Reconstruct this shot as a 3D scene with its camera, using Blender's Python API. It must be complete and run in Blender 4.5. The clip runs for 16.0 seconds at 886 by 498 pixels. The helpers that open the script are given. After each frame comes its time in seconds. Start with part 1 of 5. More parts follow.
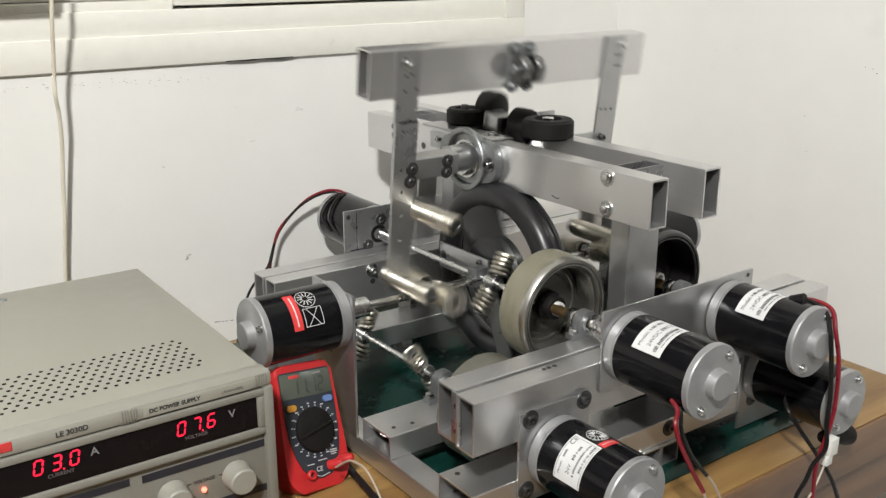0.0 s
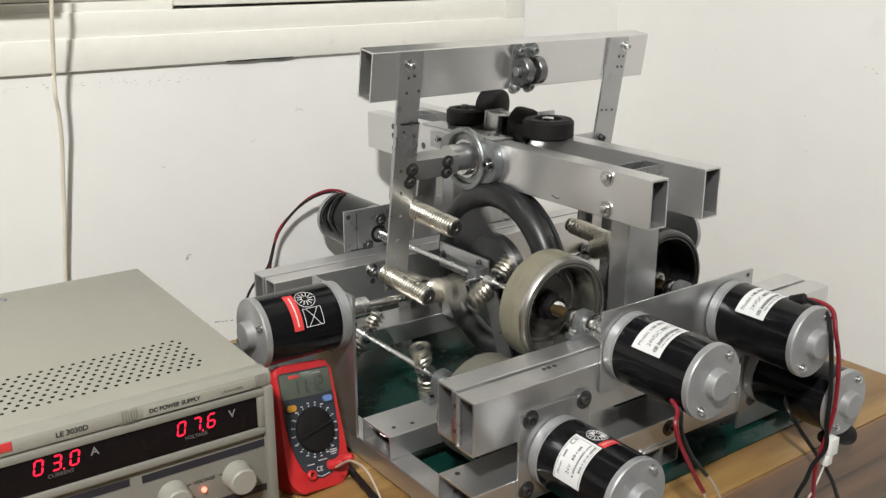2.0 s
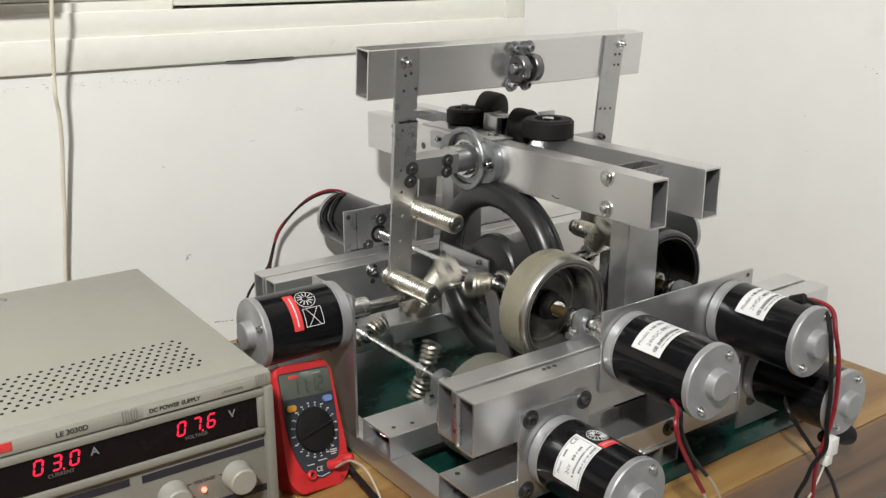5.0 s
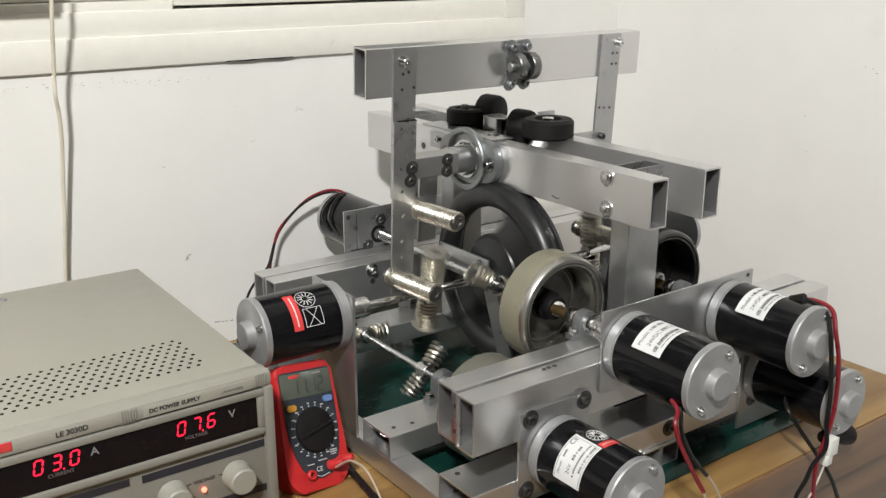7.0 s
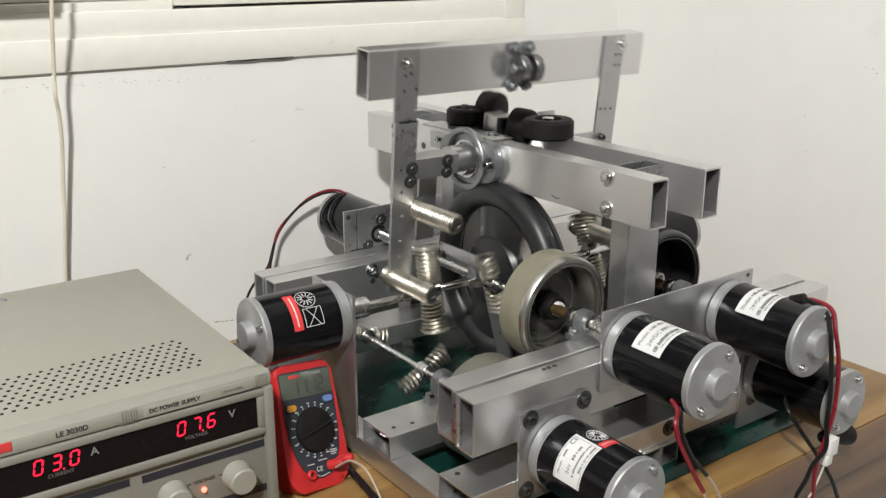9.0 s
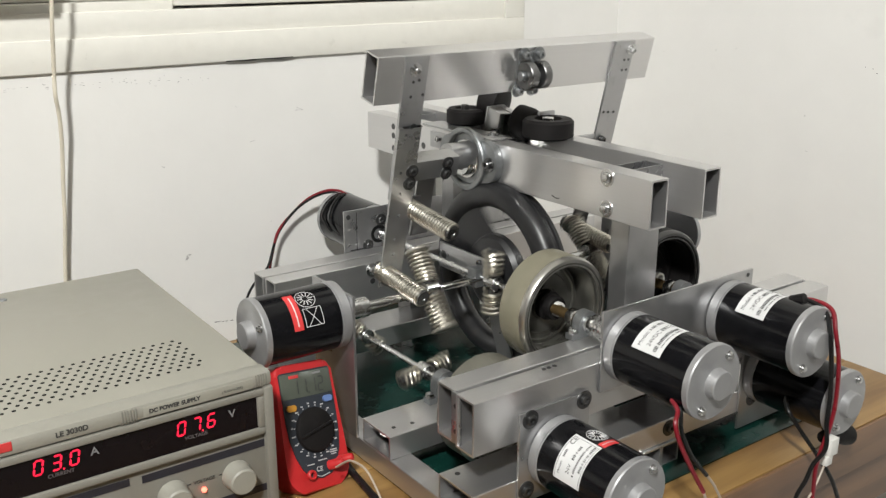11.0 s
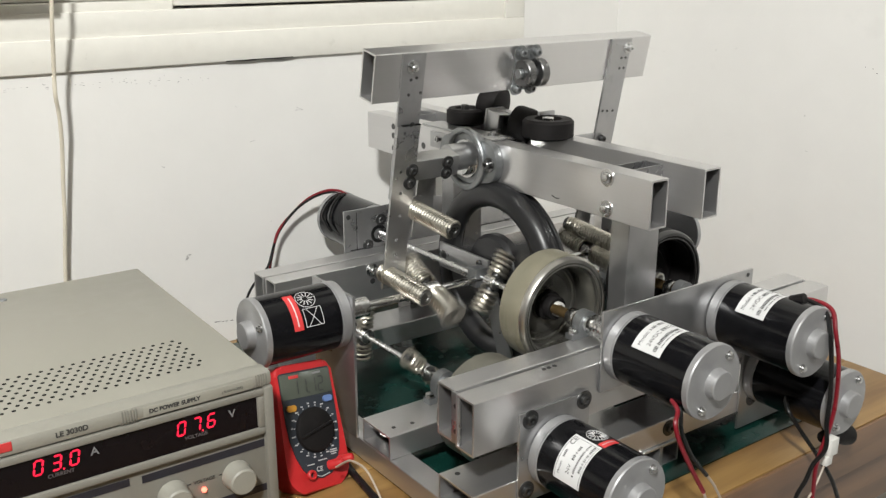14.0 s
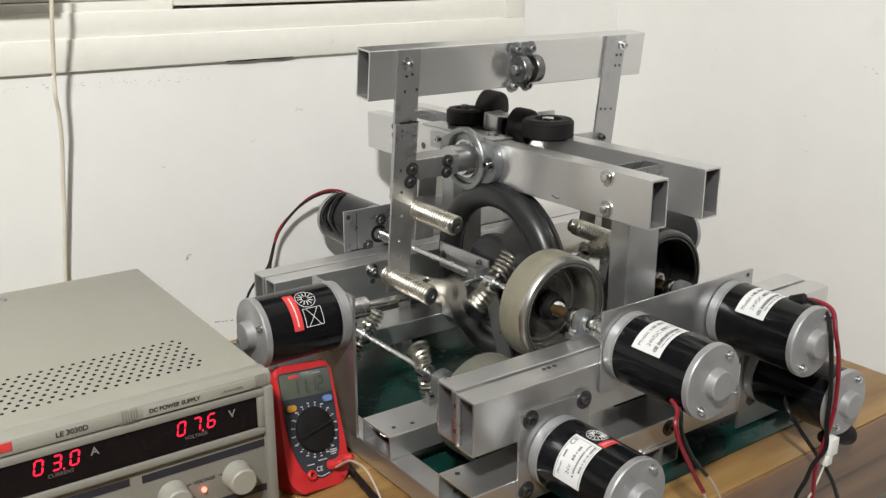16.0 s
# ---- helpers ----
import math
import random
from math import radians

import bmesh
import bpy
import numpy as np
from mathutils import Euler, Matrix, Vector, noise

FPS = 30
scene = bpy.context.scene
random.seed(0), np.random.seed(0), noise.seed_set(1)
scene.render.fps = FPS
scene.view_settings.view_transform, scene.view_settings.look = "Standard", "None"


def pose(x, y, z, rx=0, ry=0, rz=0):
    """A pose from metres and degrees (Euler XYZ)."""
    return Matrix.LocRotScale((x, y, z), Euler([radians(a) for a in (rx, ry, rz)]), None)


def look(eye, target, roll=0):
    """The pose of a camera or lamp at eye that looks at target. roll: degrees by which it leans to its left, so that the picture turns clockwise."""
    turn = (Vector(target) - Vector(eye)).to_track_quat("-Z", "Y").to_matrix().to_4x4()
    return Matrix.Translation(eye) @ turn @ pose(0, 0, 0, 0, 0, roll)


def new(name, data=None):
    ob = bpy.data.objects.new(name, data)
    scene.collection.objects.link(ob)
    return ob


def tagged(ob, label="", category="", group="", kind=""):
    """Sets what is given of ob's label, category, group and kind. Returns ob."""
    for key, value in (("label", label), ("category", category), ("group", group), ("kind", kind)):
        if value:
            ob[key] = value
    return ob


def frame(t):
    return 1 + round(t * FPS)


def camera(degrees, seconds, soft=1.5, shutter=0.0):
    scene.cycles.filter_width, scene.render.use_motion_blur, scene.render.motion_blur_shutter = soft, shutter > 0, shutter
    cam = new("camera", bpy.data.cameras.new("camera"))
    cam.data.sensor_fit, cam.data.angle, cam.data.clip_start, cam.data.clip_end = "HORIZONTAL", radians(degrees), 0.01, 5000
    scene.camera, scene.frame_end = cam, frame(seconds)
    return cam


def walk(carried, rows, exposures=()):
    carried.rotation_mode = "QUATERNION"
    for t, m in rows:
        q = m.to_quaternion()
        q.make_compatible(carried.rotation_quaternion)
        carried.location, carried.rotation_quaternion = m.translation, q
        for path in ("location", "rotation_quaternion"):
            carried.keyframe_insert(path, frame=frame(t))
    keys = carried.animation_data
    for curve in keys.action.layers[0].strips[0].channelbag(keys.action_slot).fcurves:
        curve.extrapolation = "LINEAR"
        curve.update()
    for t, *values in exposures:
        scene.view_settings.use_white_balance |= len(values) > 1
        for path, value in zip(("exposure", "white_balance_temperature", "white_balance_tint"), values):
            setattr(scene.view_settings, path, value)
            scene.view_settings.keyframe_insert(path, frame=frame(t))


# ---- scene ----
H = 1.2425                      # eye height over the floor; the bench top lies at 0.75
cam = camera(49.9, 16.0, soft=1.35, shutter=1.3)
walk(cam, [(0.0, pose(0, 0, H, 72.7, 0, -35.85)), (16.0, pose(0, 0, H, 72.7, 0, -35.85))])

# ---- light ----
scene.view_settings.exposure = -0.04
world = bpy.data.worlds.new("world")
scene.world = world
world.use_nodes = True
world.node_tree.nodes["Background"].inputs[0].default_value = (0.9, 0.95, 1.0, 1)
world.node_tree.nodes["Background"].inputs[1].default_value = 0.05


def lamp(name, x, y, z, target, power, size, size_y, colour):
    data = bpy.data.lights.new(name, "AREA")
    data.energy, data.color, data.shape, data.size, data.size_y = power, colour, "RECTANGLE", size, size_y
    ob = new(name, data)
    ob.matrix_world = look((x, y, z + H), (target[0], target[1], target[2] + H))
    return ob


lamp("ceiling_lamp_light", -0.72, -0.55, 1.28, (0.6, 1.0, -0.1), 70, 0.15, 0.15, (0.975, 0.975, 0.945))


# ---- materials ----
def mat(name, base=(0.8, 0.8, 0.8), rough=0.5, metal=0.0, spec=0.5, vary=0.1, scale=8.0, bump=0.0, bscale=200.0,
        stretch=(1, 1, 1), rvary=0.1, coat=0.0, spots=0.0, spot_scale=30.0, spot_colour=(0.1, 0.1, 0.1), vscale2=60.0, rand=0.0):
    m = bpy.data.materials.new(name)
    m.use_nodes = True
    nt = m.node_tree
    nodes, links = nt.nodes, nt.links
    b = nodes["Principled BSDF"]
    b.inputs["Metallic"].default_value = metal
    b.inputs["Specular IOR Level"].default_value = spec
    b.inputs["Coat Weight"].default_value = coat
    tc = nodes.new("ShaderNodeTexCoord")
    mp = nodes.new("ShaderNodeMapping")
    mp.inputs["Scale"].default_value = stretch
    links.new(tc.outputs["Object"], mp.inputs["Vector"])
    n1 = nodes.new("ShaderNodeTexNoise")
    n1.inputs["Scale"].default_value, n1.inputs["Detail"].default_value = scale, 4
    n2 = nodes.new("ShaderNodeTexNoise")
    n2.inputs["Scale"].default_value, n2.inputs["Detail"].default_value = vscale2, 5
    links.new(mp.outputs[0], n1.inputs["Vector"])
    links.new(mp.outputs[0], n2.inputs["Vector"])
    add = nodes.new("ShaderNodeMath")
    add.operation = "ADD"
    links.new(n1.outputs["Fac"], add.inputs[0])
    links.new(n2.outputs["Fac"], add.inputs[1])
    src = add.outputs[0]
    rng = nodes.new("ShaderNodeMapRange")
    rng.inputs[1].default_value, rng.inputs[2].default_value = 0.6, 1.4
    rng.inputs[3].default_value, rng.inputs[4].default_value = 1 - vary, 1 + vary
    links.new(src, rng.inputs[0])
    mul = nodes.new("ShaderNodeVectorMath")
    mul.operation = "SCALE"
    mul.inputs[0].default_value = base
    if rand:
        oi = nodes.new("ShaderNodeObjectInfo")
        r2 = nodes.new("ShaderNodeMapRange")
        r2.inputs[3].default_value, r2.inputs[4].default_value = 1 - rand, 1 + rand
        links.new(oi.outputs["Random"], r2.inputs[0])
        mm = nodes.new("ShaderNodeMath")
        mm.operation = "MULTIPLY"
        links.new(rng.outputs[0], mm.inputs[0])
        links.new(r2.outputs[0], mm.inputs[1])
        links.new(mm.outputs[0], mul.inputs[3])
    else:
        links.new(rng.outputs[0], mul.inputs[3])
    col = mul.outputs[0]
    if spots:
        n3 = nodes.new("ShaderNodeTexNoise")
        n3.inputs["Scale"].default_value, n3.inputs["Detail"].default_value = spot_scale, 6
        links.new(tc.outputs["Object"], n3.inputs["Vector"])
        ramp = nodes.new("ShaderNodeMapRange")
        ramp.inputs[1].default_value, ramp.inputs[2].default_value = 0.62, 0.74
        ramp.inputs[3].default_value, ramp.inputs[4].default_value = 0.0, spots
        links.new(n3.outputs["Fac"], ramp.inputs[0])
        mx = nodes.new("ShaderNodeMix")
        mx.data_type = "RGBA"
        links.new(ramp.outputs[0], mx.inputs["Factor"])
        links.new(col, mx.inputs["A"])
        mx.inputs["B"].default_value = (*spot_colour, 1)
        col = mx.outputs["Result"]
    links.new(col, b.inputs["Base Color"])
    rr = nodes.new("ShaderNodeMapRange")
    rr.inputs[1].default_value, rr.inputs[2].default_value = 0.6, 1.4
    rr.inputs[3].default_value, rr.inputs[4].default_value = max(0.02, rough - rvary), min(1, rough + rvary)
    links.new(src, rr.inputs[0])
    links.new(rr.outputs[0], b.inputs["Roughness"])
    if bump:
        n4 = nodes.new("ShaderNodeTexNoise")
        n4.inputs["Scale"].default_value, n4.inputs["Detail"].default_value = bscale, 4
        links.new(mp.outputs[0], n4.inputs["Vector"])
        bp = nodes.new("ShaderNodeBump")
        bp.inputs["Strength"].default_value, bp.inputs["Distance"].default_value = 1.0, bump
        links.new(n4.outputs["Fac"], bp.inputs["Height"])
        links.new(bp.outputs[0], b.inputs["Normal"])
    return m


def brush(m, axis):
    """Grain along an axis: the gloss spreads across it."""
    b = m.node_tree.nodes["Principled BSDF"]
    tg = m.node_tree.nodes.new("ShaderNodeTangent")
    tg.direction_type, tg.axis = "RADIAL", axis
    b.inputs["Anisotropic"].default_value = 0.7
    m.node_tree.links.new(tg.outputs[0], b.inputs["Tangent"])


def glow(name, colour, power):
    m = bpy.data.materials.new(name)
    m.use_nodes = True
    b = m.node_tree.nodes["Principled BSDF"]
    b.inputs["Base Color"].default_value = (*[c * 0.3 for c in colour], 1)
    b.inputs["Emission Color"].default_value = (*colour, 1)
    b.inputs["Emission Strength"].default_value = power
    return m


AL = mat("aluminium_brushed_y", (0.67, 0.663, 0.66), 0.285, 0.89, vary=0.02, scale=1.2, stretch=(60, 1.5, 60), vscale2=6, rvary=0.008, spots=0.30, spot_scale=9, spot_colour=(0.50, 0.48, 0.48))
ALX = mat("aluminium_brushed_x", (0.67, 0.663, 0.66), 0.285, 0.89, vary=0.02, scale=1.2, stretch=(1.5, 60, 60), vscale2=6, rvary=0.008, spots=0.30, spot_scale=9, spot_colour=(0.50, 0.48, 0.48))
ALZ = mat("aluminium_plate", (0.44, 0.44, 0.445), 0.32, 0.9, vary=0.10, scale=9, bump=0.00005, bscale=300, rvary=0.1, spots=0.25, spot_scale=45, spot_colour=(0.24, 0.24, 0.24))
brush(AL, "Y")
brush(ALX, "X")
STEEL = mat("zinc_steel", (0.60, 0.60, 0.595), 0.24, 1.0, vary=0.12, scale=60, rvary=0.1)
CAST = mat("cast_grey_iron", (0.27, 0.28, 0.285), 0.42, 0.8, vary=0.15, scale=40, bump=0.0002, bscale=500)
COIL = mat("plated_spring", (0.60, 0.57, 0.50), 0.34, 1.0, vary=0.2, scale=90, rvary=0.1)
GUNMETAL = mat("gunmetal", (0.17, 0.17, 0.17), 0.3, 0.9, vary=0.15, scale=60)
WASHER = mat("pale_washer", (0.34, 0.32, 0.28), 0.4, 0.5, vary=0.1, scale=60)
DARKSTEEL = mat("dark_screw", (0.10, 0.10, 0.10), 0.35, 0.8, vary=0.2, scale=100)
BLACKPAINT = mat("black_enamel", (0.006, 0.006, 0.007), 0.17, 0.0, spec=0.25, vary=0.3, scale=30, rvary=0.06, bump=0.00003, bscale=60)
SILVER = mat("silver_paint", (0.37, 0.37, 0.375), 0.45, 0.55, vary=0.08, scale=60, bump=0.00005, bscale=700)
RUBBER = mat("black_rubber", (0.009, 0.008, 0.008), 0.6, 0.0, spec=0.2, vary=0.3, scale=50, bump=0.0001, bscale=400)
FLY = mat("black_wheel", (0.014, 0.014, 0.015), 0.36, 0.0, spec=0.45, vary=0.3, scale=20, bump=0.0001, bscale=300)
TYRE = mat("olive_grey_tyre", (0.195, 0.182, 0.132), 0.33, 0.0, vary=0.10, scale=30, bump=0.00005, bscale=300, spots=0.3, spot_scale=20, spot_colour=(0.2, 0.18, 0.13))
# tyre of W3: greyer than TYRE, with its shade darkened into the colour
GREYTYRE = mat("shaded_grey_tyre", (0.125, 0.120, 0.098), 0.4, 0.0, vary=0.12, scale=30, spots=0.3, spot_scale=20, spot_colour=(0.09, 0.085, 0.07))
DRUM = mat("dull_drum", (0.22, 0.215, 0.195), 0.33, 0.9, vary=0.2, scale=30)
RIM = mat("bright_rim", (0.52, 0.51, 0.48), 0.36, 1.0, vary=0.12, scale=50, rvary=0.06)
BRASS = mat("brown_shaft", (0.20, 0.135, 0.06), 0.4, 0.7, vary=0.25, scale=80)
WHITEPL = mat("white_plastic", (0.75, 0.74, 0.70), 0.4, vary=0.05)
HOLE = mat("dark_vent", (0.008, 0.008, 0.008), 0.8, spec=0.1, vary=0.1)
PAPER = mat("white_label", (0.66, 0.66, 0.66), 0.45, vary=0.05, scale=40)
INK = mat("black_ink", (0.03, 0.03, 0.03), 0.6, vary=0.1)
REDINK = mat("red_label", (0.62, 0.05, 0.05), 0.35, vary=0.08)
CASE = mat("beige_case_paint", (0.305, 0.296, 0.252), 0.5, vary=0.05, scale=14, bump=0.00012, bscale=900, spots=0.15, spot_scale=25, spot_colour=(0.3, 0.28, 0.22))
BEZEL = mat("grey_beige_plastic", (0.218, 0.210, 0.182), 0.45, vary=0.05, scale=14, bump=0.00008, bscale=900)
PANEL = mat("display_window", (0.006, 0.004, 0.005), 0.25, spec=0.2, vary=0.1, scale=10)
# bezel plastic, lightened for the light a sloped lip catches; knobs share it
LIP = mat("lit_bezel_plastic", (0.29, 0.282, 0.243), 0.45, vary=0.05, scale=14, bump=0.00008, bscale=900)
NAVY = mat("navy_stripe", (0.020, 0.020, 0.028), 0.45, vary=0.1)
GREYTXT = mat("grey_print", (0.21, 0.21, 0.21), 0.5, vary=0.05)
DIMTXT = mat("dim_print", (0.11, 0.10, 0.10), 0.5, vary=0.05)
LED = glow("red_led", (1.0, 0.012, 0.05), 1.45)
LEDOFF = mat("unlit_led", (0.03, 0.006, 0.006), 0.4)
REDPL = mat("red_meter_shell", (0.50, 0.022, 0.024), 0.42, vary=0.08, scale=30, bump=0.00005, bscale=700)
METERGREY = mat("dark_meter_face", (0.024, 0.029, 0.038), 0.5, vary=0.1, scale=40)
MARKS = mat("white_print", (0.50, 0.50, 0.50), 0.5, vary=0.05)
LCD = mat("lcd_glass", (0.085, 0.096, 0.078), 0.2, vary=0.06, scale=40)
ORANGE = mat("orange_button", (0.50, 0.24, 0.03), 0.45)
BLUE = mat("blue_button", (0.12, 0.20, 0.42), 0.45)
WIRER = mat("red_wire", (0.19, 0.008, 0.016), 0.35, vary=0.1, scale=60)
WIREB = mat("black_wire", (0.008, 0.008, 0.008), 0.33, spec=0.3, vary=0.1, scale=60)
WIREW = mat("pale_wire", (0.40, 0.33, 0.265), 0.45, vary=0.1, scale=60)
WIREC = mat("cream_cable", (0.62, 0.57, 0.47), 0.5, vary=0.08, scale=40)
GREEN = mat("green_mat", (0.004, 0.027, 0.021), 0.24, spec=0.5, vary=0.12, scale=12, spots=0.25, spot_scale=40, spot_colour=(0.02, 0.12, 0.10))
CREAM = mat("cream_gloss_paint", (0.76, 0.743, 0.685), 0.35, vary=0.04, scale=6, bump=0.0002, bscale=60, spots=0.10, spot_scale=18, spot_colour=(0.5, 0.45, 0.35))
CEIL = mat("ceiling_paint", (0.72, 0.71, 0.68), 0.8, vary=0.03)
# for the unseen walls: a grey set by how much light they return
FARWALL = mat("bounce_wall_grey", (0.60, 0.59, 0.56), 0.7, vary=0.05, scale=3)
FLOORM = mat("pale_floor_tile", (0.48, 0.465, 0.44), 0.4, vary=0.08, scale=4)


def wall_material():
    m = mat("white_wall_paint", (0.76, 0.75, 0.725), 0.7, vary=0.025, scale=3, bump=0.0004, bscale=45, vscale2=20)
    nt = m.node_tree
    nodes, links = nt.nodes, nt.links
    b = nodes["Principled BSDF"]
    src = b.inputs["Base Color"].links[0].from_socket
    tc = nodes.new("ShaderNodeTexCoord")
    # small dark scuffs and specks
    n = nodes.new("ShaderNodeTexNoise")
    n.inputs["Scale"].default_value, n.inputs["Detail"].default_value = 16, 3
    links.new(tc.outputs["Object"], n.inputs["Vector"])
    r = nodes.new("ShaderNodeMapRange")
    r.inputs[1].default_value, r.inputs[2].default_value, r.inputs[4].default_value = 0.68, 0.80, 0.07
    links.new(n.outputs["Fac"], r.inputs[0])
    n2 = nodes.new("ShaderNodeTexVoronoi")
    n2.inputs["Scale"].default_value = 11
    links.new(tc.outputs["Object"], n2.inputs["Vector"])
    r2 = nodes.new("ShaderNodeMapRange")
    r2.inputs[1].default_value, r2.inputs[2].default_value = 0.030, 0.018
    r2.inputs[3].default_value, r2.inputs[4].default_value = 0.0, 0.7
    links.new(n2.outputs["Distance"], r2.inputs[0])
    mx = nodes.new("ShaderNodeMath")
    mx.operation = "MAXIMUM"
    links.new(r.outputs[0], mx.inputs[0])
    links.new(r2.outputs[0], mx.inputs[1])
    mix = nodes.new("ShaderNodeMix")
    mix.data_type = "RGBA"
    links.new(mx.outputs[0], mix.inputs["Factor"])
    links.new(src, mix.inputs["A"])
    mix.inputs["B"].default_value = (0.33, 0.32, 0.30, 1)
    links.new(mix.outputs["Result"], b.inputs["Base Color"])
    return m


def wood_material(name, base, dark):
    m = bpy.data.materials.new(name)
    m.use_nodes = True
    nodes, links = m.node_tree.nodes, m.node_tree.links
    b = nodes["Principled BSDF"]
    tc = nodes.new("ShaderNodeTexCoord")
    mp = nodes.new("ShaderNodeMapping")
    mp.inputs["Scale"].default_value = (1.2, 14, 14)
    links.new(tc.outputs["Object"], mp.inputs["Vector"])
    n = nodes.new("ShaderNodeTexNoise")
    n.inputs["Scale"].default_value, n.inputs["Detail"].default_value, n.inputs["Distortion"].default_value = 3.0, 6, 0.6
    links.new(mp.outputs[0], n.inputs["Vector"])
    ramp = nodes.new("ShaderNodeValToRGB")
    ramp.color_ramp.elements[0].position, ramp.color_ramp.elements[0].color = 0.32, (*dark, 1)
    ramp.color_ramp.elements[1].position, ramp.color_ramp.elements[1].color = 0.62, (*base, 1)
    links.new(n.outputs["Fac"], ramp.inputs[0])
    links.new(ramp.outputs[0], b.inputs["Base Color"])
    b.inputs["Roughness"].default_value = 0.42
    bp = nodes.new("ShaderNodeBump")
    bp.inputs["Distance"].default_value, bp.inputs["Strength"].default_value = 0.0003, 0.6
    links.new(n.outputs["Fac"], bp.inputs["Height"])
    links.new(bp.outputs[0], b.inputs["Normal"])
    return m


WALL = wall_material()
SCUFF = mat("grey_scuff", (0.52, 0.51, 0.50), 0.7, vary=0.3, scale=200)
CHIP = mat("dark_chip", (0.10, 0.095, 0.09), 0.7, vary=0.3, scale=200)
PINE = wood_material("varnished_pine", (0.32, 0.190, 0.066), (0.185, 0.098, 0.031))
PINEDARK = wood_material("brown_edge", (0.22, 0.12, 0.06), (0.12, 0.065, 0.035))


# ---- mesh helpers: all places are metres from the eye, z up ----
ORG = {}


def thing(name, origin, label="", category="", group="", kind=""):
    ob = new(name)
    ob.empty_display_size = 0.05
    ob.location = (origin[0], origin[1], origin[2] + H)
    ORG[ob] = Vector(origin)
    return tagged(ob, label, category, group, kind)


def part(name, bm, material, parent=None, label="", origin=None, smooth=35, kind="", category=""):
    """One mesh object under a thing or part; the bmesh is written in eye-based places."""
    base = ORG[parent] if parent else Vector((0, 0, -H))
    o = Vector(origin) if origin is not None else (base.copy() if parent else base)
    bmesh.ops.translate(bm, verts=bm.verts, vec=-o)
    bmesh.ops.recalc_face_normals(bm, faces=bm.faces)
    me = bpy.data.meshes.new(name)
    for f in bm.faces:
        f.smooth = True
    for e in bm.edges:
        if len(e.link_faces) == 2 and e.calc_face_angle(0) > radians(smooth):
            e.smooth = False
    bm.to_mesh(me)
    bm.free()
    for m in (material if isinstance(material, (list, tuple)) else [material]):
        me.materials.append(m)
    ob = new(name, me)
    if parent:
        ob.parent = parent
        ob.location = o - base
    else:
        ob.location = (o[0], o[1], o[2] + H)
    ORG[ob] = o
    if label or kind or category:
        tagged(ob, label, category, "", kind)
    return ob


def box(bm, x0, x1, y0, y1, z0, z1, bevel=0.0, turn=None):
    r = bmesh.ops.create_cube(bm, size=1)
    c = Vector(((x0 + x1) / 2, (y0 + y1) / 2, (z0 + z1) / 2))
    m = Matrix.Translation(c) @ (turn.to_4x4() if turn else Matrix()) @ Matrix.Diagonal((abs(x1 - x0), abs(y1 - y0), abs(z1 - z0), 1))
    bmesh.ops.transform(bm, matrix=m, verts=r["verts"])
    if bevel:
        es = list({e for v in r["verts"] for e in v.link_edges})
        bmesh.ops.bevel(bm, geom=es, offset=bevel, segments=2, profile=0.5, affect="EDGES")
    return bm


def axes(axis):
    a = "xyz".index(axis) if isinstance(axis, str) else None
    if a is not None:
        n = Vector([float(i == a) for i in range(3)])
    else:
        n = Vector(axis).normalized()
    u = Vector((0, 0, 1)) if abs(n.z) < 0.9 else Vector((1, 0, 0))
    u = (u - n * u.dot(n)).normalized()
    return n, u, n.cross(u)


def lathe(bm, axis, c, profile, seg=40, closed=False):
    """profile: (radius, place along the axis from c)."""
    n, u, v = axes(axis)
    c = Vector(c)
    rings = []
    for r, a in profile:
        if r < 1e-6:
            rings.append([bm.verts.new(c + n * a)])
        else:
            rings.append([bm.verts.new(c + n * a + (u * math.cos(t) + v * math.sin(t)) * r) for t in (2 * math.pi * i / seg for i in range(seg))])
    pairs = list(zip(rings, rings[1:])) + ([(rings[-1], rings[0])] if closed else [])
    for p, q in pairs:
        for i in range(seg):
            j = (i + 1) % seg
            if len(p) == 1 and len(q) == 1:
                break
            if len(p) == 1:
                bm.faces.new((p[0], q[i], q[j]))
            elif len(q) == 1:
                bm.faces.new((p[i], p[j], q[0]))
            else:
                bm.faces.new((p[i], p[j], q[j], q[i]))
    return bm


def rod(bm, axis, c, r, a0, a1, seg=24, ch=0.0004):
    ch = min(ch, r * 0.4)
    return lathe(bm, axis, c, [(0, a0), (r - ch, a0), (r, a0 + ch), (r, a1 - ch), (r - ch, a1), (0, a1)], seg)


def hexnut(bm, axis, c, r, a0, a1, hole=0.0):
    return lathe(bm, axis, c, [(hole, a0), (r, a0), (r, a1 - 0.0006), (r * 0.9, a1), (hole, a1)], 6)


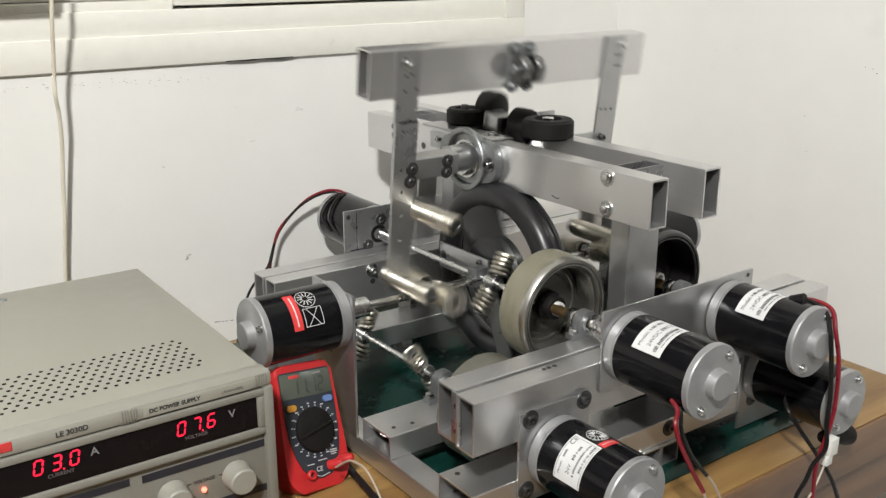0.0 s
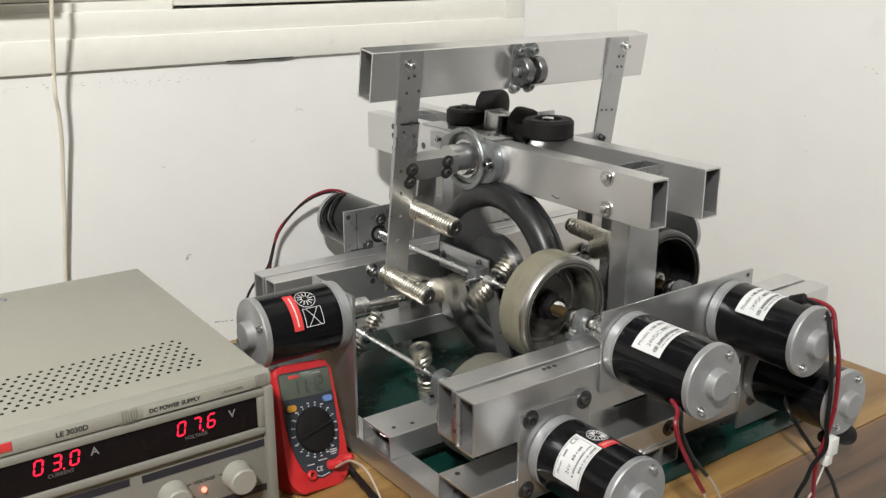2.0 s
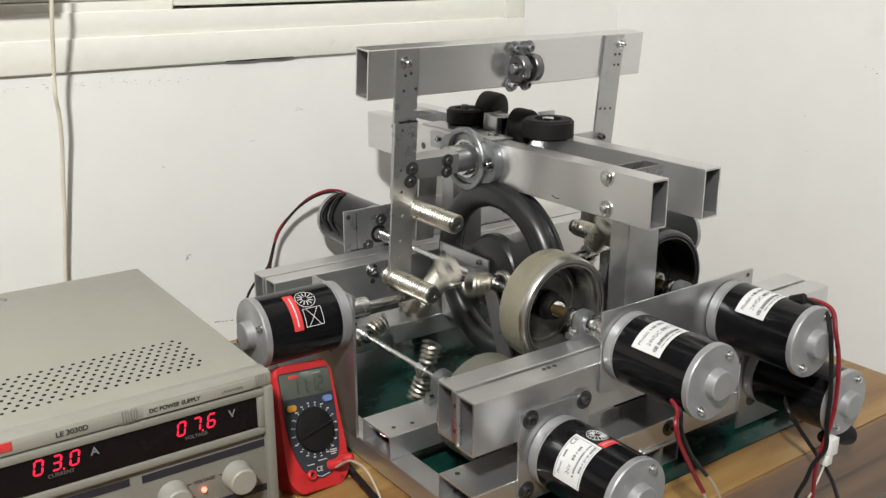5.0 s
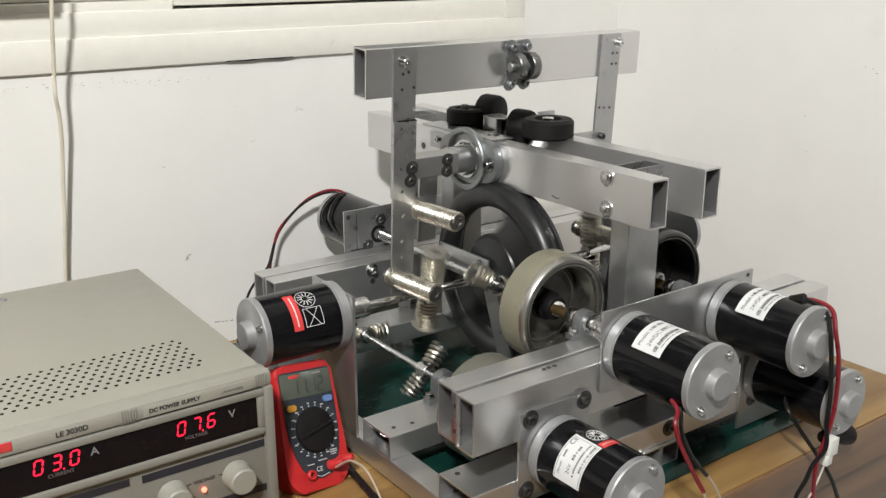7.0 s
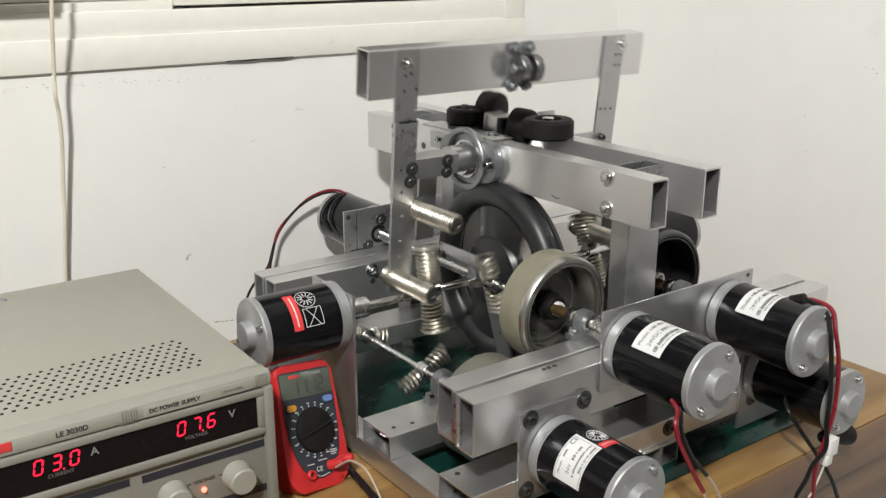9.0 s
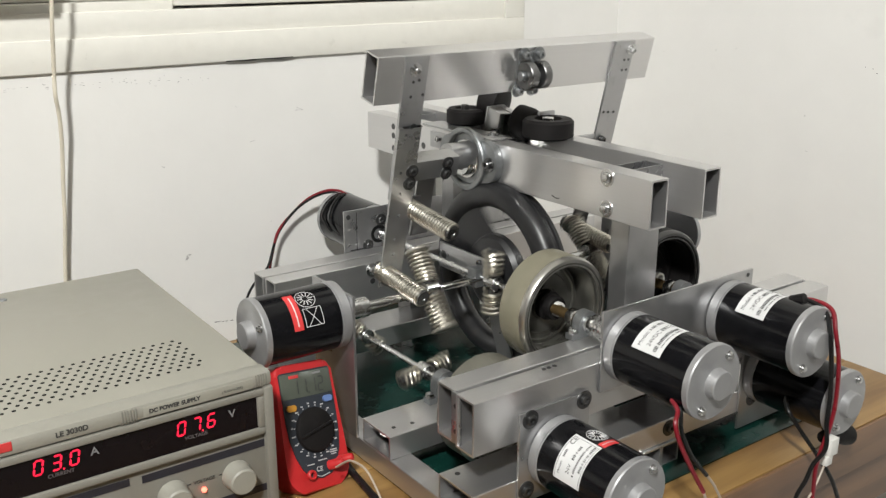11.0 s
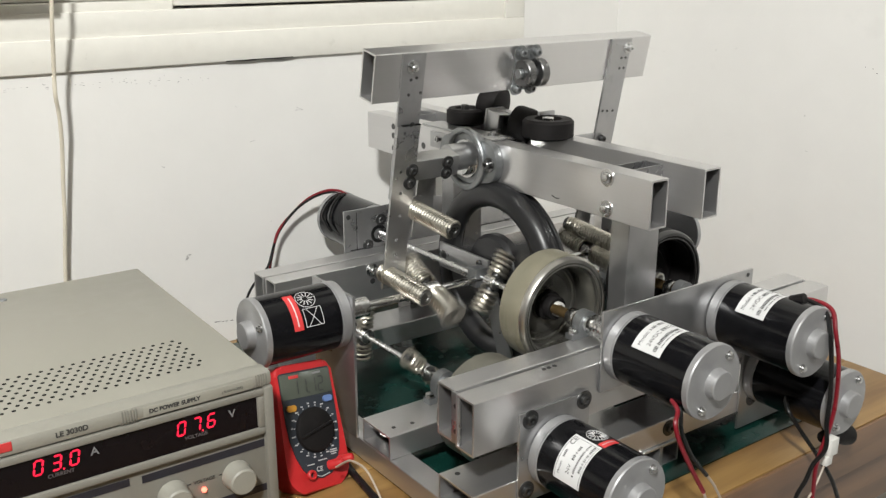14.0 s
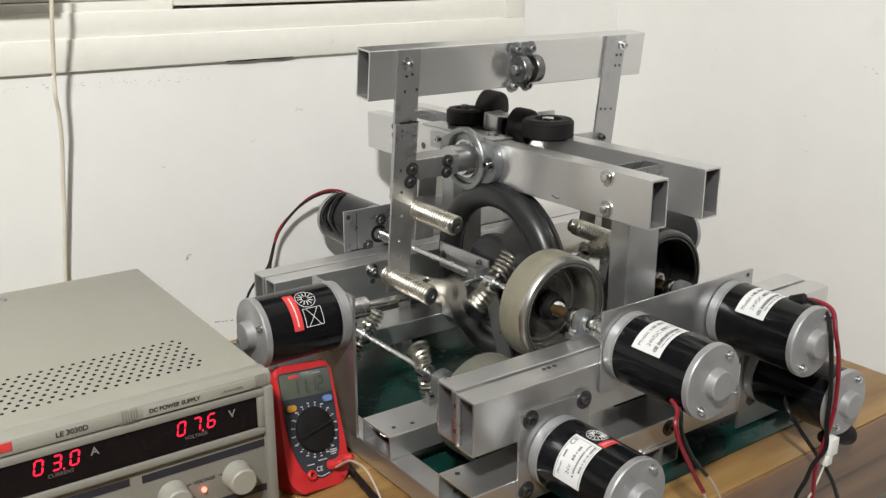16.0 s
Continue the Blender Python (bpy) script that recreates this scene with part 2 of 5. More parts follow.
def square_tube(bm, axis, x0, x1, y0, y1, z0, z1, t=0.0018, ch=0.0007):
    """Open-ended rectangular tube along an axis."""
    lim = [(x0, x1), (y0, y1), (z0, z1)]
    k = "xyz".index(axis)
    a, b = [i for i in range(3) if i != k]

    def ring(off, c, w):
        (a0, a1), (b0, b1) = lim[a], lim[b]
        a0, a1, b0, b1 = a0 + off, a1 - off, b0 + off, b1 - off
        out = []
        for p, q in ((a0 + c, b0), (a1 - c, b0), (a1, b0 + c), (a1, b1 - c), (a1 - c, b1), (a0 + c, b1), (a0, b1 - c), (a0, b0 + c)):
            co = [0, 0, 0]
            co[a], co[b], co[k] = p, q, w
            out.append(bm.verts.new(co))
        return out
    w0, w1 = lim[k]
    o0, o1, i0, i1 = ring(0, ch, w0), ring(0, ch, w1), ring(t, ch, w0), ring(t, ch, w1)
    for p, q in ((o0, o1), (o1, i1), (i1, i0), (i0, o0)):
        for i in range(8):
            j = (i + 1) % 8
            bm.faces.new((p[i], p[j], q[j], q[i]))
    return bm


def pipe(bm, pts, r, seg=10, steps=8, taper=None):
    """A round wire through points (smoothed)."""
    P = [Vector(p) for p in pts]
    path = []
    for i in range(len(P) - 1):
        p0, p1, p2, p3 = P[max(i - 1, 0)], P[i], P[i + 1], P[min(i + 2, len(P) - 1)]
        for s in range(steps):
            t = s / steps
            path.append(0.5 * ((2 * p1) + (p2 - p0) * t + (2 * p0 - 5 * p1 + 4 * p2 - p3) * t * t + (3 * p1 - p0 - 3 * p2 + p3) * t ** 3))
    path.append(P[-1])
    return sweep(bm, path, r, seg)


def sweep(bm, path, r, seg=8):
    up = None
    rings = []
    for i, p in enumerate(path):
        d = (path[min(i + 1, len(path) - 1)] - path[max(i - 1, 0)]).normalized()
        if up is None:
            up = Vector((0, 0, 1)) if abs(d.z) < 0.9 else Vector((1, 0, 0))
        up = (up - d * up.dot(d)).normalized()
        v = d.cross(up)
        rings.append([bm.verts.new(p + (up * math.cos(t) + v * math.sin(t)) * r) for t in (2 * math.pi * k / seg for k in range(seg))])
    for a, b in zip(rings, rings[1:]):
        for k in range(seg):
            j = (k + 1) % seg
            bm.faces.new((a[k], a[j], b[j], b[k]))
    bm.faces.new(rings[0][::-1])
    bm.faces.new(rings[-1])
    return bm


def helix(bm, axis, c, R, r, a0, a1, turns, seg=6, per=20, R1=None):
    n, u, v = axes(axis)
    c = Vector(c)
    N = int(turns * per)
    path = []
    for i in range(N + 1):
        s = i / N
        t = 2 * math.pi * turns * s
        rad = R + ((R1 if R1 else R) - R) * s
        path.append(c + n * (a0 + (a1 - a0) * s) + (u * math.cos(t) + v * math.sin(t)) * rad)
    return sweep(bm, path, r, seg)


def B():
    return bmesh.new()


def slab(bm, outline, axis, a0, a1):
    """A flat plate: outline in the two other axes (in order), from a0 to a1 along the axis."""
    k = "xyz".index(axis)
    a, b = [i for i in range(3) if i != k]

    def ring(w):
        out = []
        for p, q in outline:
            co = [0, 0, 0]
            co[a], co[b], co[k] = p, q, w
            out.append(bm.verts.new(co))
        return out
    r0, r1 = ring(a0), ring(a1)
    bm.faces.new(r0)
    bm.faces.new(r1)
    n = len(r0)
    for i in range(n):
        j = (i + 1) % n
        bm.faces.new((r0[i], r0[j], r1[j], r1[i]))
    return bm


def arc(cx, cy, r, t0, t1, n=10):
    return [(cx + r * math.cos(radians(t0 + (t1 - t0) * i / n)), cy + r * math.sin(radians(t0 + (t1 - t0) * i / n))) for i in range(n + 1)]


def words(body, size, material, parent, name, m, label="", thick=0.00004, squeeze=1.0, bold=0.018):
    """Lettering as a mesh part; m: its pose from the eye."""
    cu = bpy.data.curves.new(name, "FONT")
    cu.body, cu.size, cu.extrude, cu.align_x, cu.align_y, cu.offset = body, size, thick, "CENTER", "CENTER", size * bold
    tmp = bpy.data.objects.new(name, cu)
    scene.collection.objects.link(tmp)
    me = bpy.data.meshes.new_from_object(tmp.evaluated_get(bpy.context.evaluated_depsgraph_get()))
    bpy.data.objects.remove(tmp)
    me.transform(Matrix.Diagonal((squeeze, 1, 1, 1)))
    me.transform(Matrix.Translation(-ORG[parent]) @ m)
    me.materials.clear()
    me.materials.append(material)
    ob = new(name, me)
    ob.parent = parent
    ORG[ob] = ORG[parent].copy()
    if label:
        tagged(ob, label)
    return ob

# ---- the room ----
YW, XW, ZT, ZF, ZC = 1.12, 1.1585, -0.4925, -H, 1.36
WX0, WX1, WZ0, WZ1 = -0.60, 0.9564, -0.1245, 0.95      # window casing in the back wall


def room():
    x0, x1, y0 = -3.2, 3.4, -4.6
    bm = B()
    box(bm, x0, x1, y0, YW + 0.2, ZF - 0.1, ZF)
    part("floor", bm, FLOORM, kind="structure", label="pale tiled floor under the bench")
    bm = B()
    box(bm, x0, x1, y0, YW + 0.2, ZC, ZC + 0.1)
    part("ceiling", bm, CEIL, kind="structure", label="plain white painted ceiling")
    i0, i1, k0, k1 = WX0 + 0.036, WX1 - 0.036, WZ0 + 0.036, WZ1 - 0.036
    bm = B()
    box(bm, x0, i0, YW, YW + 0.15, ZF, ZC)
    box(bm, i1, XW + 0.12, YW, YW + 0.15, ZF, ZC)
    box(bm, i0, i1, YW, YW + 0.15, ZF, k0)
    box(bm, i0, i1, YW, YW + 0.15, k1, ZC)
    north = part("wall_north", bm, WALL, kind="structure", label="white painted wall with scuffs and specks behind the bench")
    bm = B()
    box(bm, XW, XW + 0.12, 0.15, YW, ZF, ZC)
    # added return wall, unseen: the room widens here so the metal reflects darker
    box(bm, XW + 0.12, x1, 0.15, 0.27, ZF, ZC)
    east = part("wall_east", bm, WALL, kind="structure", label="white painted side wall with a few specks")
    # unseen walls added to close the room, set far off to temper the bounce
    for nm, b in (("wall_west", (x0 - 0.12, x0, y0, YW + 0.15)), ("wall_south", (x0 - 0.12, x1 + 0.12, y0 - 0.12, y0)), ("wall_far_east", (x1, x1 + 0.12, y0, 0.27))):
        bm = B()
        box(bm, *b, ZF, ZC)
        part(nm, bm, FARWALL, kind="structure", label="unseen added wall that closes the room and sets its bounce light")
    wall_marks(north, east)


def wall_marks(north, east):
    """Chipped paint, rubbed streaks and specks on the two painted walls."""
    rnd = random.Random(11)

    def blot(bm, plane, a, z, w, h):
        ring = []
        for i in range(9):
            t = radians(40 * i)
            k = rnd.uniform(0.6, 1.15)
            p = (a + w * k * math.cos(t), z + h * k * math.sin(t))
            ring.append(bm.verts.new((p[0], YW - 0.0003, p[1]) if plane == "y" else (XW - 0.0003, p[0], p[1])))
        bm.faces.new(ring)
    bm = B()
    for i in range(46):
        x = rnd.uniform(0.215, 0.455)
        blot(bm, "y", x, -0.1425 - 0.03 * max(0, x - 0.3) + rnd.gauss(0, 0.0022), rnd.uniform(0.0005, 0.0022), rnd.uniform(0.0002, 0.0006))
    for x, z in ((0.5776, -0.1958), (0.5730, -0.1968), (0.5740, -0.1935), (0.5102, -0.2302), (0.5060, -0.2310), (0.3896, -0.2498), (0.3880, -0.2482)):
        blot(bm, "y", x, z, rnd.uniform(0.0012, 0.003), rnd.uniform(0.0003, 0.0010))
    for k in range(5):
        blot(bm, "y", 0.4125 + rnd.gauss(0, 0.0016), -0.3685 + rnd.gauss(0, 0.0022), rnd.uniform(0.001, 0.0024), rnd.uniform(0.0006, 0.0018))
    part("scuff", bm, SCUFF, north, "rubbed grey streaks in the paint", kind="stuff")
    bm = B()
    for x, z in ((0.2455, -0.1416), (0.2623, -0.1399), (0.3064, -0.144), (0.4293, -0.1468), (0.528, -0.3401), (0.581, -0.1970), (0.489, -0.185)):
        blot(bm, "y", x, z, rnd.uniform(0.0005, 0.0009), rnd.uniform(0.0004, 0.0007))
    for x, z in ((0.4410, -0.4635), (0.4455, -0.4640), (0.4512, -0.4650), (0.4560, -0.4655), (0.4631, -0.4662)):
        blot(bm, "y", x, z, rnd.uniform(0.0016, 0.0030), rnd.uniform(0.0004, 0.0008))
    part("chip", bm, CHIP, north, "small dark specks", kind="stuff")
    bm = B()
    for y, z in ((1.0179, -0.1468), (0.9183, -0.1368), (0.8826, -0.1319), (0.6809, -0.14), (0.6706, -0.1412), (0.6647, -0.1464), (0.7517, -0.2605)):
        blot(bm, "x", y, z, rnd.uniform(0.0006, 0.0010), rnd.uniform(0.0005, 0.0009))
    part("chip", bm, CHIP, east, "small dark specks", kind="stuff")


def window():
    w = thing("window_1", (0.3, YW, 0.3), "cream-painted wooden window casing with stepped frame and cracked lower edge", "window", kind="structure")
    x0, x1, z0, z1 = WX0, WX1, WZ0, WZ1

    def ringframe(name, a0, a1, c0, c1, wd, y0, y1, bevel):
        bm = B()
        box(bm, a0, a1, y0, y1, c0, c0 + wd, bevel)
        box(bm, a0, a1, y0, y1, c1 - wd, c1, bevel)
        box(bm, a0, a0 + wd, y0 + 0.0005, y1 - 0.0005, c0 + wd, c1 - wd, bevel)
        box(bm, a1 - wd, a1, y0 + 0.0005, y1 - 0.0005, c0 + wd, c1 - wd, bevel)
        part(name, bm, CREAM, w)
    ringframe("casing", x0, x1, z0 - 0.0035, z1, 0.036, YW - 0.0050, YW + 0.02, 0.0015)
    ringframe("window_frame", x0 + 0.030, x1 - 0.030, z0 + 0.030, z1 - 0.030, 0.0307, YW - 0.0005, YW + 0.08, 0.002)
    xs = 0.421
    ringframe("sash", xs, x1 - 0.0625, z0 + 0.0642, z1 - 0.066, 0.05, YW + 0.002, YW + 0.034, 0.003)
    ringframe("sash", x0 + 0.0625, xs - 0.002, z0 + 0.071, z1 - 0.066, 0.05, YW + 0.034, YW + 0.049, 0.003)
    for a0, a1, y0 in ((x0 + 0.06, xs - 0.001, YW + 0.006), (xs - 0.0008, x1 - 0.06, YW + 0.036)):
        part("sash_rail", box(B(), a0, a1, y0, YW + 0.0495, z0 + 0.0600, z0 + 0.0705, 0.0008), CREAM, w)
    part("blind_rail", box(B(), x0 + 0.08, 0.2714, YW - 0.035, YW - 0.0045, z0 + 0.0815, z0 + 0.135, 0.003), CREAM, w, "pale rail at the foot of a raised blind")
    bm = B()
    for k in range(7):
        a = 0.478 + 0.013 * k
        box(bm, a, a + 0.0125, YW - 0.0054, YW - 0.002, z0 - 0.0036 - 0.0003 * (k % 3), z0 - 0.0026)
    part("crack", bm, HOLE, w, "dark crack under the casing")
    bm = B()
    box(bm, x0 + 0.0607, x1 - 0.0607, YW + 0.050, YW + 0.055, z0 + 0.0607, z1 - 0.0607)
    part("pane", bm, PANEL, w, "dark glass pane at night")


CABLE = [(0.2722, 1.058, 0.2), (0.2712, 1.062, 0.1), (0.2705, 1.0645, 0.045), (0.2700, 1.0665, 0.0), (0.2696, 1.0685, -0.0414), (0.2679, 1.0725, -0.0702), (0.2675, 1.08, -0.1), (0.2666, 1.0858, -0.1304), (0.2654, 1.0845, -0.1484),
         (0.2678, 1.0895, -0.1646), (0.269, 1.093, -0.1827), (0.2691, 1.0983, -0.2101), (0.2667, 1.103, -0.2527), (0.2651, 1.1083, -0.2955), (0.2589, 1.111, -0.3616), (0.2504, 1.112, -0.4885)]


def wall_cable():
    bm = B()
    pipe(bm, CABLE, 0.0023)
    ob = part("wall_cable", bm, WIREC, label="cream cable hanging down in front of the wall", category="cable", origin=(0.25, 1.112, -0.49))


def bench():
    t = thing("workbench", (0.3, 0.87, ZF), "varnished pine workbench top with a darker brown front edge", "bench")
    bm = B()
    y, n = 0.49, 0
    widths = [0.11, 0.125, 0.118, 0.13, 0.143]
    for wd in widths:
        b2 = B()
        box(b2, -0.75, 1.063, y + 0.0004, min(y + wd, YW - 0.004) - 0.0004, ZT - 0.026, ZT, 0.0008)
        part("plank", b2, PINE, t)
        y += wd
    bm.free()
    part("front_edge", box(B(), -0.75, 1.063, 0.4862, 0.4900, ZT - 0.050, ZT - 0.0012, 0.0008), PINEDARK, t, "dark brown edging strip")
    bm = B()
    box(bm, -0.73, 1.045, 0.497, 0.525, ZT - 0.12, ZT - 0.0265, 0.002)
    box(bm, 1.02, 1.045, 0.527, 1.09, ZT - 0.12, ZT - 0.0265, 0.002)
    box(bm, -0.73, -0.70, 0.527, 1.09, ZT - 0.12, ZT - 0.0265, 0.002)
    part("apron", bm, PINEDARK, t, "dark brown apron board")
    for x in (-0.72, 0.985):
        for yy in (0.535, 1.04):
            bm = B()
            box(bm, x, x + 0.05, yy, yy + 0.05, ZF, ZT - 0.0265, 0.003)
            part("leg", bm, PINEDARK, t)
    g = B()
    box(g, 0.4375, 0.905, 0.533, 1.10, ZT + 0.0002, ZT + 0.0022, 0.0006)
    part("green_mat", g, GREEN, label="dark green glossy plastic sheet lying under the machine", category="mat", origin=(0.65, 0.8, ZT))


room()
window()
wall_cable()
bench()

# ---- the motor rig ----
ZU0, ZU1 = -0.405, -0.355           # upper rails
rig = thing("motor_rig", (0.686, 0.771, ZT), "aluminium motor test rig with rocking beam, wheels and spring rotors", "machine")


def bolt(parent, axis, c, r=0.0042, sign=-1, washer=True, material=None, name="bolt", length=0.004):
    """Socket screw with washer; c: on the surface, the head points to sign along the axis."""
    bm = B()
    s = sign
    if washer:
        lathe(bm, axis, c, [(0, 0), (r * 1.75, 0), (r * 1.75, s * 0.001), (0, s * 0.001)], 20)
    lathe(bm, axis, c, [(0, s * 0.0008), (r, s * 0.0008), (r, s * (length - 0.0006)), (r * 0.85, s * length), (r * 0.5, s * length), (r * 0.45, s * (length - 0.002)), (0, s * (length - 0.002))], 18)
    return part(name, bm, material or STEEL, parent, smooth=30)


def hole(parent, axis, c, r=0.002):
    """A drilled hole: a short dark-lined cup just proud of the sheet."""
    bm = B()
    s = 0.0003
    lathe(bm, axis, c, [(r, -s), (r, s), (0, s * 0.9)], 14)
    lathe(bm, axis, c, [(r, -s), (0, -s * 0.9)], 14)
    return part("drilled_hole", bm, DARKSTEEL, parent)


def rails():
    out = {}
    for nm, y0, y1, z0, z1, x0, x1 in (("front_rail", 0.560, 0.585, ZU0, ZU1, 0.436, 0.935), ("front_rail", 0.590, 0.615, ZU0, ZU1, 0.4385, 0.933),
                                       ("rear_rail", 0.929, 0.953, ZU0, ZU1, 0.438, 0.936), ("rear_rail", 0.957, 0.981, ZU0, ZU1, 0.437, 0.936),
                                       ("cross_tube", 0.560, 0.610, -0.4675, -0.4425, 0.436, 0.936), ("cross_tube", 0.690, 0.740, -0.4675, -0.4425, 0.436, 0.936),
                                       ("cross_tube", 0.928, 0.978, -0.4675, -0.4425, 0.436, 0.936)):
        bm = square_tube(B(), "x", x0, x1, y0, y1, z0, z1)
        ob = part(nm, bm, ALX, rig)
        out.setdefault(nm, []).append(ob)
    for x0, x1, y1 in ((0.436, 0.461, 0.985), (0.645, 0.670, 0.738), (0.6705, 0.6955, 0.738), (0.911, 0.936, 0.985)):
        bm = square_tube(B(), "y", x0, x1, 0.557, y1, ZT + 0.0024, -0.4678)
        part("base_rail", bm, AL, rig)
    # strips that tie the twin rails, standoffs between base and rails
    for x in (0.4375, 0.930):
        bm = box(B(), x, x + 0.0025, 0.5815, 0.5935, ZU0 + 0.001, ZU1 - 0.001, 0.0003)
        st = part("tie_strip", bm, ALZ, rig)
        for z in (-0.368, -0.392):
            hole(st, "x", (x - 0.0002, 0.5875, z), 0.0022)
    for x, x1 in ((0.447, 0.474), (0.560, 0.640), (0.905, 0.932)):
        bm = box(B(), x, x1, 0.5852, 0.5898, ZU1 - 0.012, ZU1 - 0.004, 0.0003)
        part("spacer", bm, ALZ, rig)
    for x in (0.70, 0.90):
        for y0 in (0.562, 0.935):
            bm = square_tube(B(), "z", x, x + 0.025, y0, y0 + 0.044, -0.4423, ZU0 - 0.0002)
            part("standoff", bm, ALZ, rig)
    for x in (0.480,):
        bm = square_tube(B(), "z", x, x + 0.025, 0.935, 0.979, -0.4423, ZU0 - 0.0002)
        part("standoff", bm, ALZ, rig)
    for x in (0.5290, 0.5350, 0.5415):
        hole(out["front_rail"][0], "z", (x, 0.5785, ZU1 + 0.0001), 0.0022)
    for x, y in ((0.450, 0.705), (0.470, 0.702)):
        hole(out["cross_tube"][1], "z", (x, y, -0.4425 + 0.0001), 0.0022)
    hole(out["cross_tube"][0], "z", (0.449, 0.5995, -0.4424), 0.0025)
    for y in (0.725,):
        bolt(out["cross_tube"][1], "x", (0.452, y, -0.455), 0.004, -1)
    bolt(out["cross_tube"][0], "z", (0.600, 0.585, -0.4425), 0.0045, 1, name="bolt")
    bolt(out["cross_tube"][0], "y", (0.6823, 0.560, -0.4525), 0.0048, -1, material=DARKSTEEL)
    bolt(out["rear_rail"][0], "y", (0.5660, 0.929, -0.3642), 0.0045, -1, length=0.007)
    hole(out["rear_rail"][0], "y", (0.5664, 0.9288, -0.3780), 0.0035)


def motor(axis, c, L, style, s):
    """Brushed DC motor; c: axis at its flange, the body runs L along s*axis away from the flange."""
    n, u, v = axes(axis)
    c = Vector(c)
    prof = [(0, 0), (0.030, 0), (0.0335, s * 0.001), (0.0337, s * 0.010), (0.0325, s * 0.0105), (0.0325, s * 0.012)]
    flange = part("motor", lathe(B(), axis, c, prof, 48), SILVER, rig, "black round DC motor with silver end caps", origin=c)
    b1, b2 = 0.0115, L - 0.006
    part("casing", lathe(B(), axis, c, [(0.0325, s * b1), (0.0334, s * (b1 + 0.0006)), (0.0334, s * (b2 - 0.0004)), (0.0325, s * b2)], 64), BLACKPAINT, flange, "gloss black casing")
    cap = [(0.0330, s * (b2 - 0.0002)), (0.0341, s * b2), (0.0341, s * (L - 0.0012)), (0.0332, s * L), (0.0150, s * (L + 0.0005)), (0.0138, s * (L + 0.001)),
           (0.0130, s * (L + 0.0085)), (0.0120, s * (L + 0.0095)), (0, s * (L + 0.0096))]
    part("end_cap", lathe(B(), axis, c, cap, 64), SILVER, flange)
    for t in ((35, 215) if axis == "y" else (60, 240)):
        p = c + n * (s * (L + 0.0004)) + (u * math.cos(radians(t)) + v * math.sin(radians(t))) * 0.0265
        bm = B()
        lathe(bm, axis, p, [(0, 0), (0.0042, 0), (0.0042, s * 0.001), (0.0032, s * 0.0012), (0.0032, s * 0.003), (0.0022, s * 0.0042), (0, s * 0.0042)], 16)
        part("screw", bm, STEEL, flange)

    def patch(name, a0, a1, t0, t1, material, lift, label=""):
        """A sticker wrapped round the casing; angles in degrees from straight up."""
        bm = B()
        N = 16
        rows = [[bm.verts.new(c + n * (s * a) + (u * math.cos(radians(t)) + v * math.sin(radians(t))) * (0.0334 + lift)) for a in (a0, a1)]
                for t in (t0 + (t1 - t0) * i / N for i in range(N + 1))]
        for p, q in zip(rows, rows[1:]):
            bm.faces.new((p[0], p[1], q[1], q[0]))
        return part(name, bm, material, flange, label)

    def bend(x, a):
        """Round the casing by x metres of arc from straight up, a along it."""
        t = x / 0.0334
        return c + n * (s * a) + (u * math.cos(t) + v * math.sin(t)) * 0.03365

    def wrap(body, size, a, t0):
        """Readable print running round the casing from angle t0."""
        cu = bpy.data.curves.new("lettering", "FONT")
        cu.body, cu.size = body, size
        tmp = bpy.data.objects.new("lettering", cu)
        scene.collection.objects.link(tmp)
        me = bpy.data.meshes.new_from_object(tmp.evaluated_get(bpy.context.evaluated_depsgraph_get()))
        bpy.data.objects.remove(tmp)
        for vt in me.vertices:
            vt.co = bend(radians(t0) * 0.0334 + vt.co.x, a - vt.co.y + size * 0.35) - c
        me.materials.clear()
        me.materials.append(INK)
        ob = new("lettering", me)
        ob.parent = flange
        ORG[ob] = ORG[flange].copy()

    def across(a0, a1, t0, t1, seed):
        """Unreadable print: a row of short bars round the casing."""
        rnd = random.Random(seed)
        bm = B()
        x, e = radians(t0) * 0.0334, radians(t1) * 0.0334
        while x < e:
            w = rnd.uniform(0.0007, 0.0013)
            h = (a1 - a0) * rnd.uniform(0.0, 0.2)
            bm.faces.new([bm.verts.new(bend(p, q)) for p, q in ((x, a0 + h), (min(x + w, e), a0 + h), (min(x + w, e), a1), (x, a1))])
            x += w + (rnd.uniform(0.0004, 0.0007) if rnd.random() < 0.82 else 0.0018)
        part("print", bm, INK, flange, "row of small black print")
    sg = 1
    if style == "front":
        patch("sticker", 0.030, 0.062, STK0 * sg, STK1 * sg, PAPER, 0.00012, "white printed specification sticker")
        wrap("Model:", 0.0056, 0.0365, -54)
        wrap("24VDC", 0.0060, 0.0455, -50)
        across(0.0348, 0.0382, -24, 8, 11)
        across(0.0432, 0.0475, -16, 8, 12)
        across(0.0520, 0.0560, -54, 4, 13)
        across(0.0575, 0.0592, -44, 4, 14)
    if style == "low":
        bm = B()
        for f, g in (((-0.0305, 0.0345), (-0.0105, 0.0345)), ((-0.0105, 0.0345), (-0.0105, 0.0625)), ((-0.0105, 0.0625), (-0.0305, 0.0625)), ((-0.0505, 0.0345), (-0.0305, 0.0345)), ((-0.0505, 0.0625), (-0.0305, 0.0625))):
            sweep(bm, [bend(f[0] + (g[0] - f[0]) * k / 6, f[1] + (g[1] - f[1]) * k / 6) for k in range(7)], 0.00018, 5)
        part("print", bm, INK, flange, "thin black border line")
        patch("sticker", 0.033, 0.064, LOW0, LOW1, PAPER, 0.00012, "white printed specification sticker")
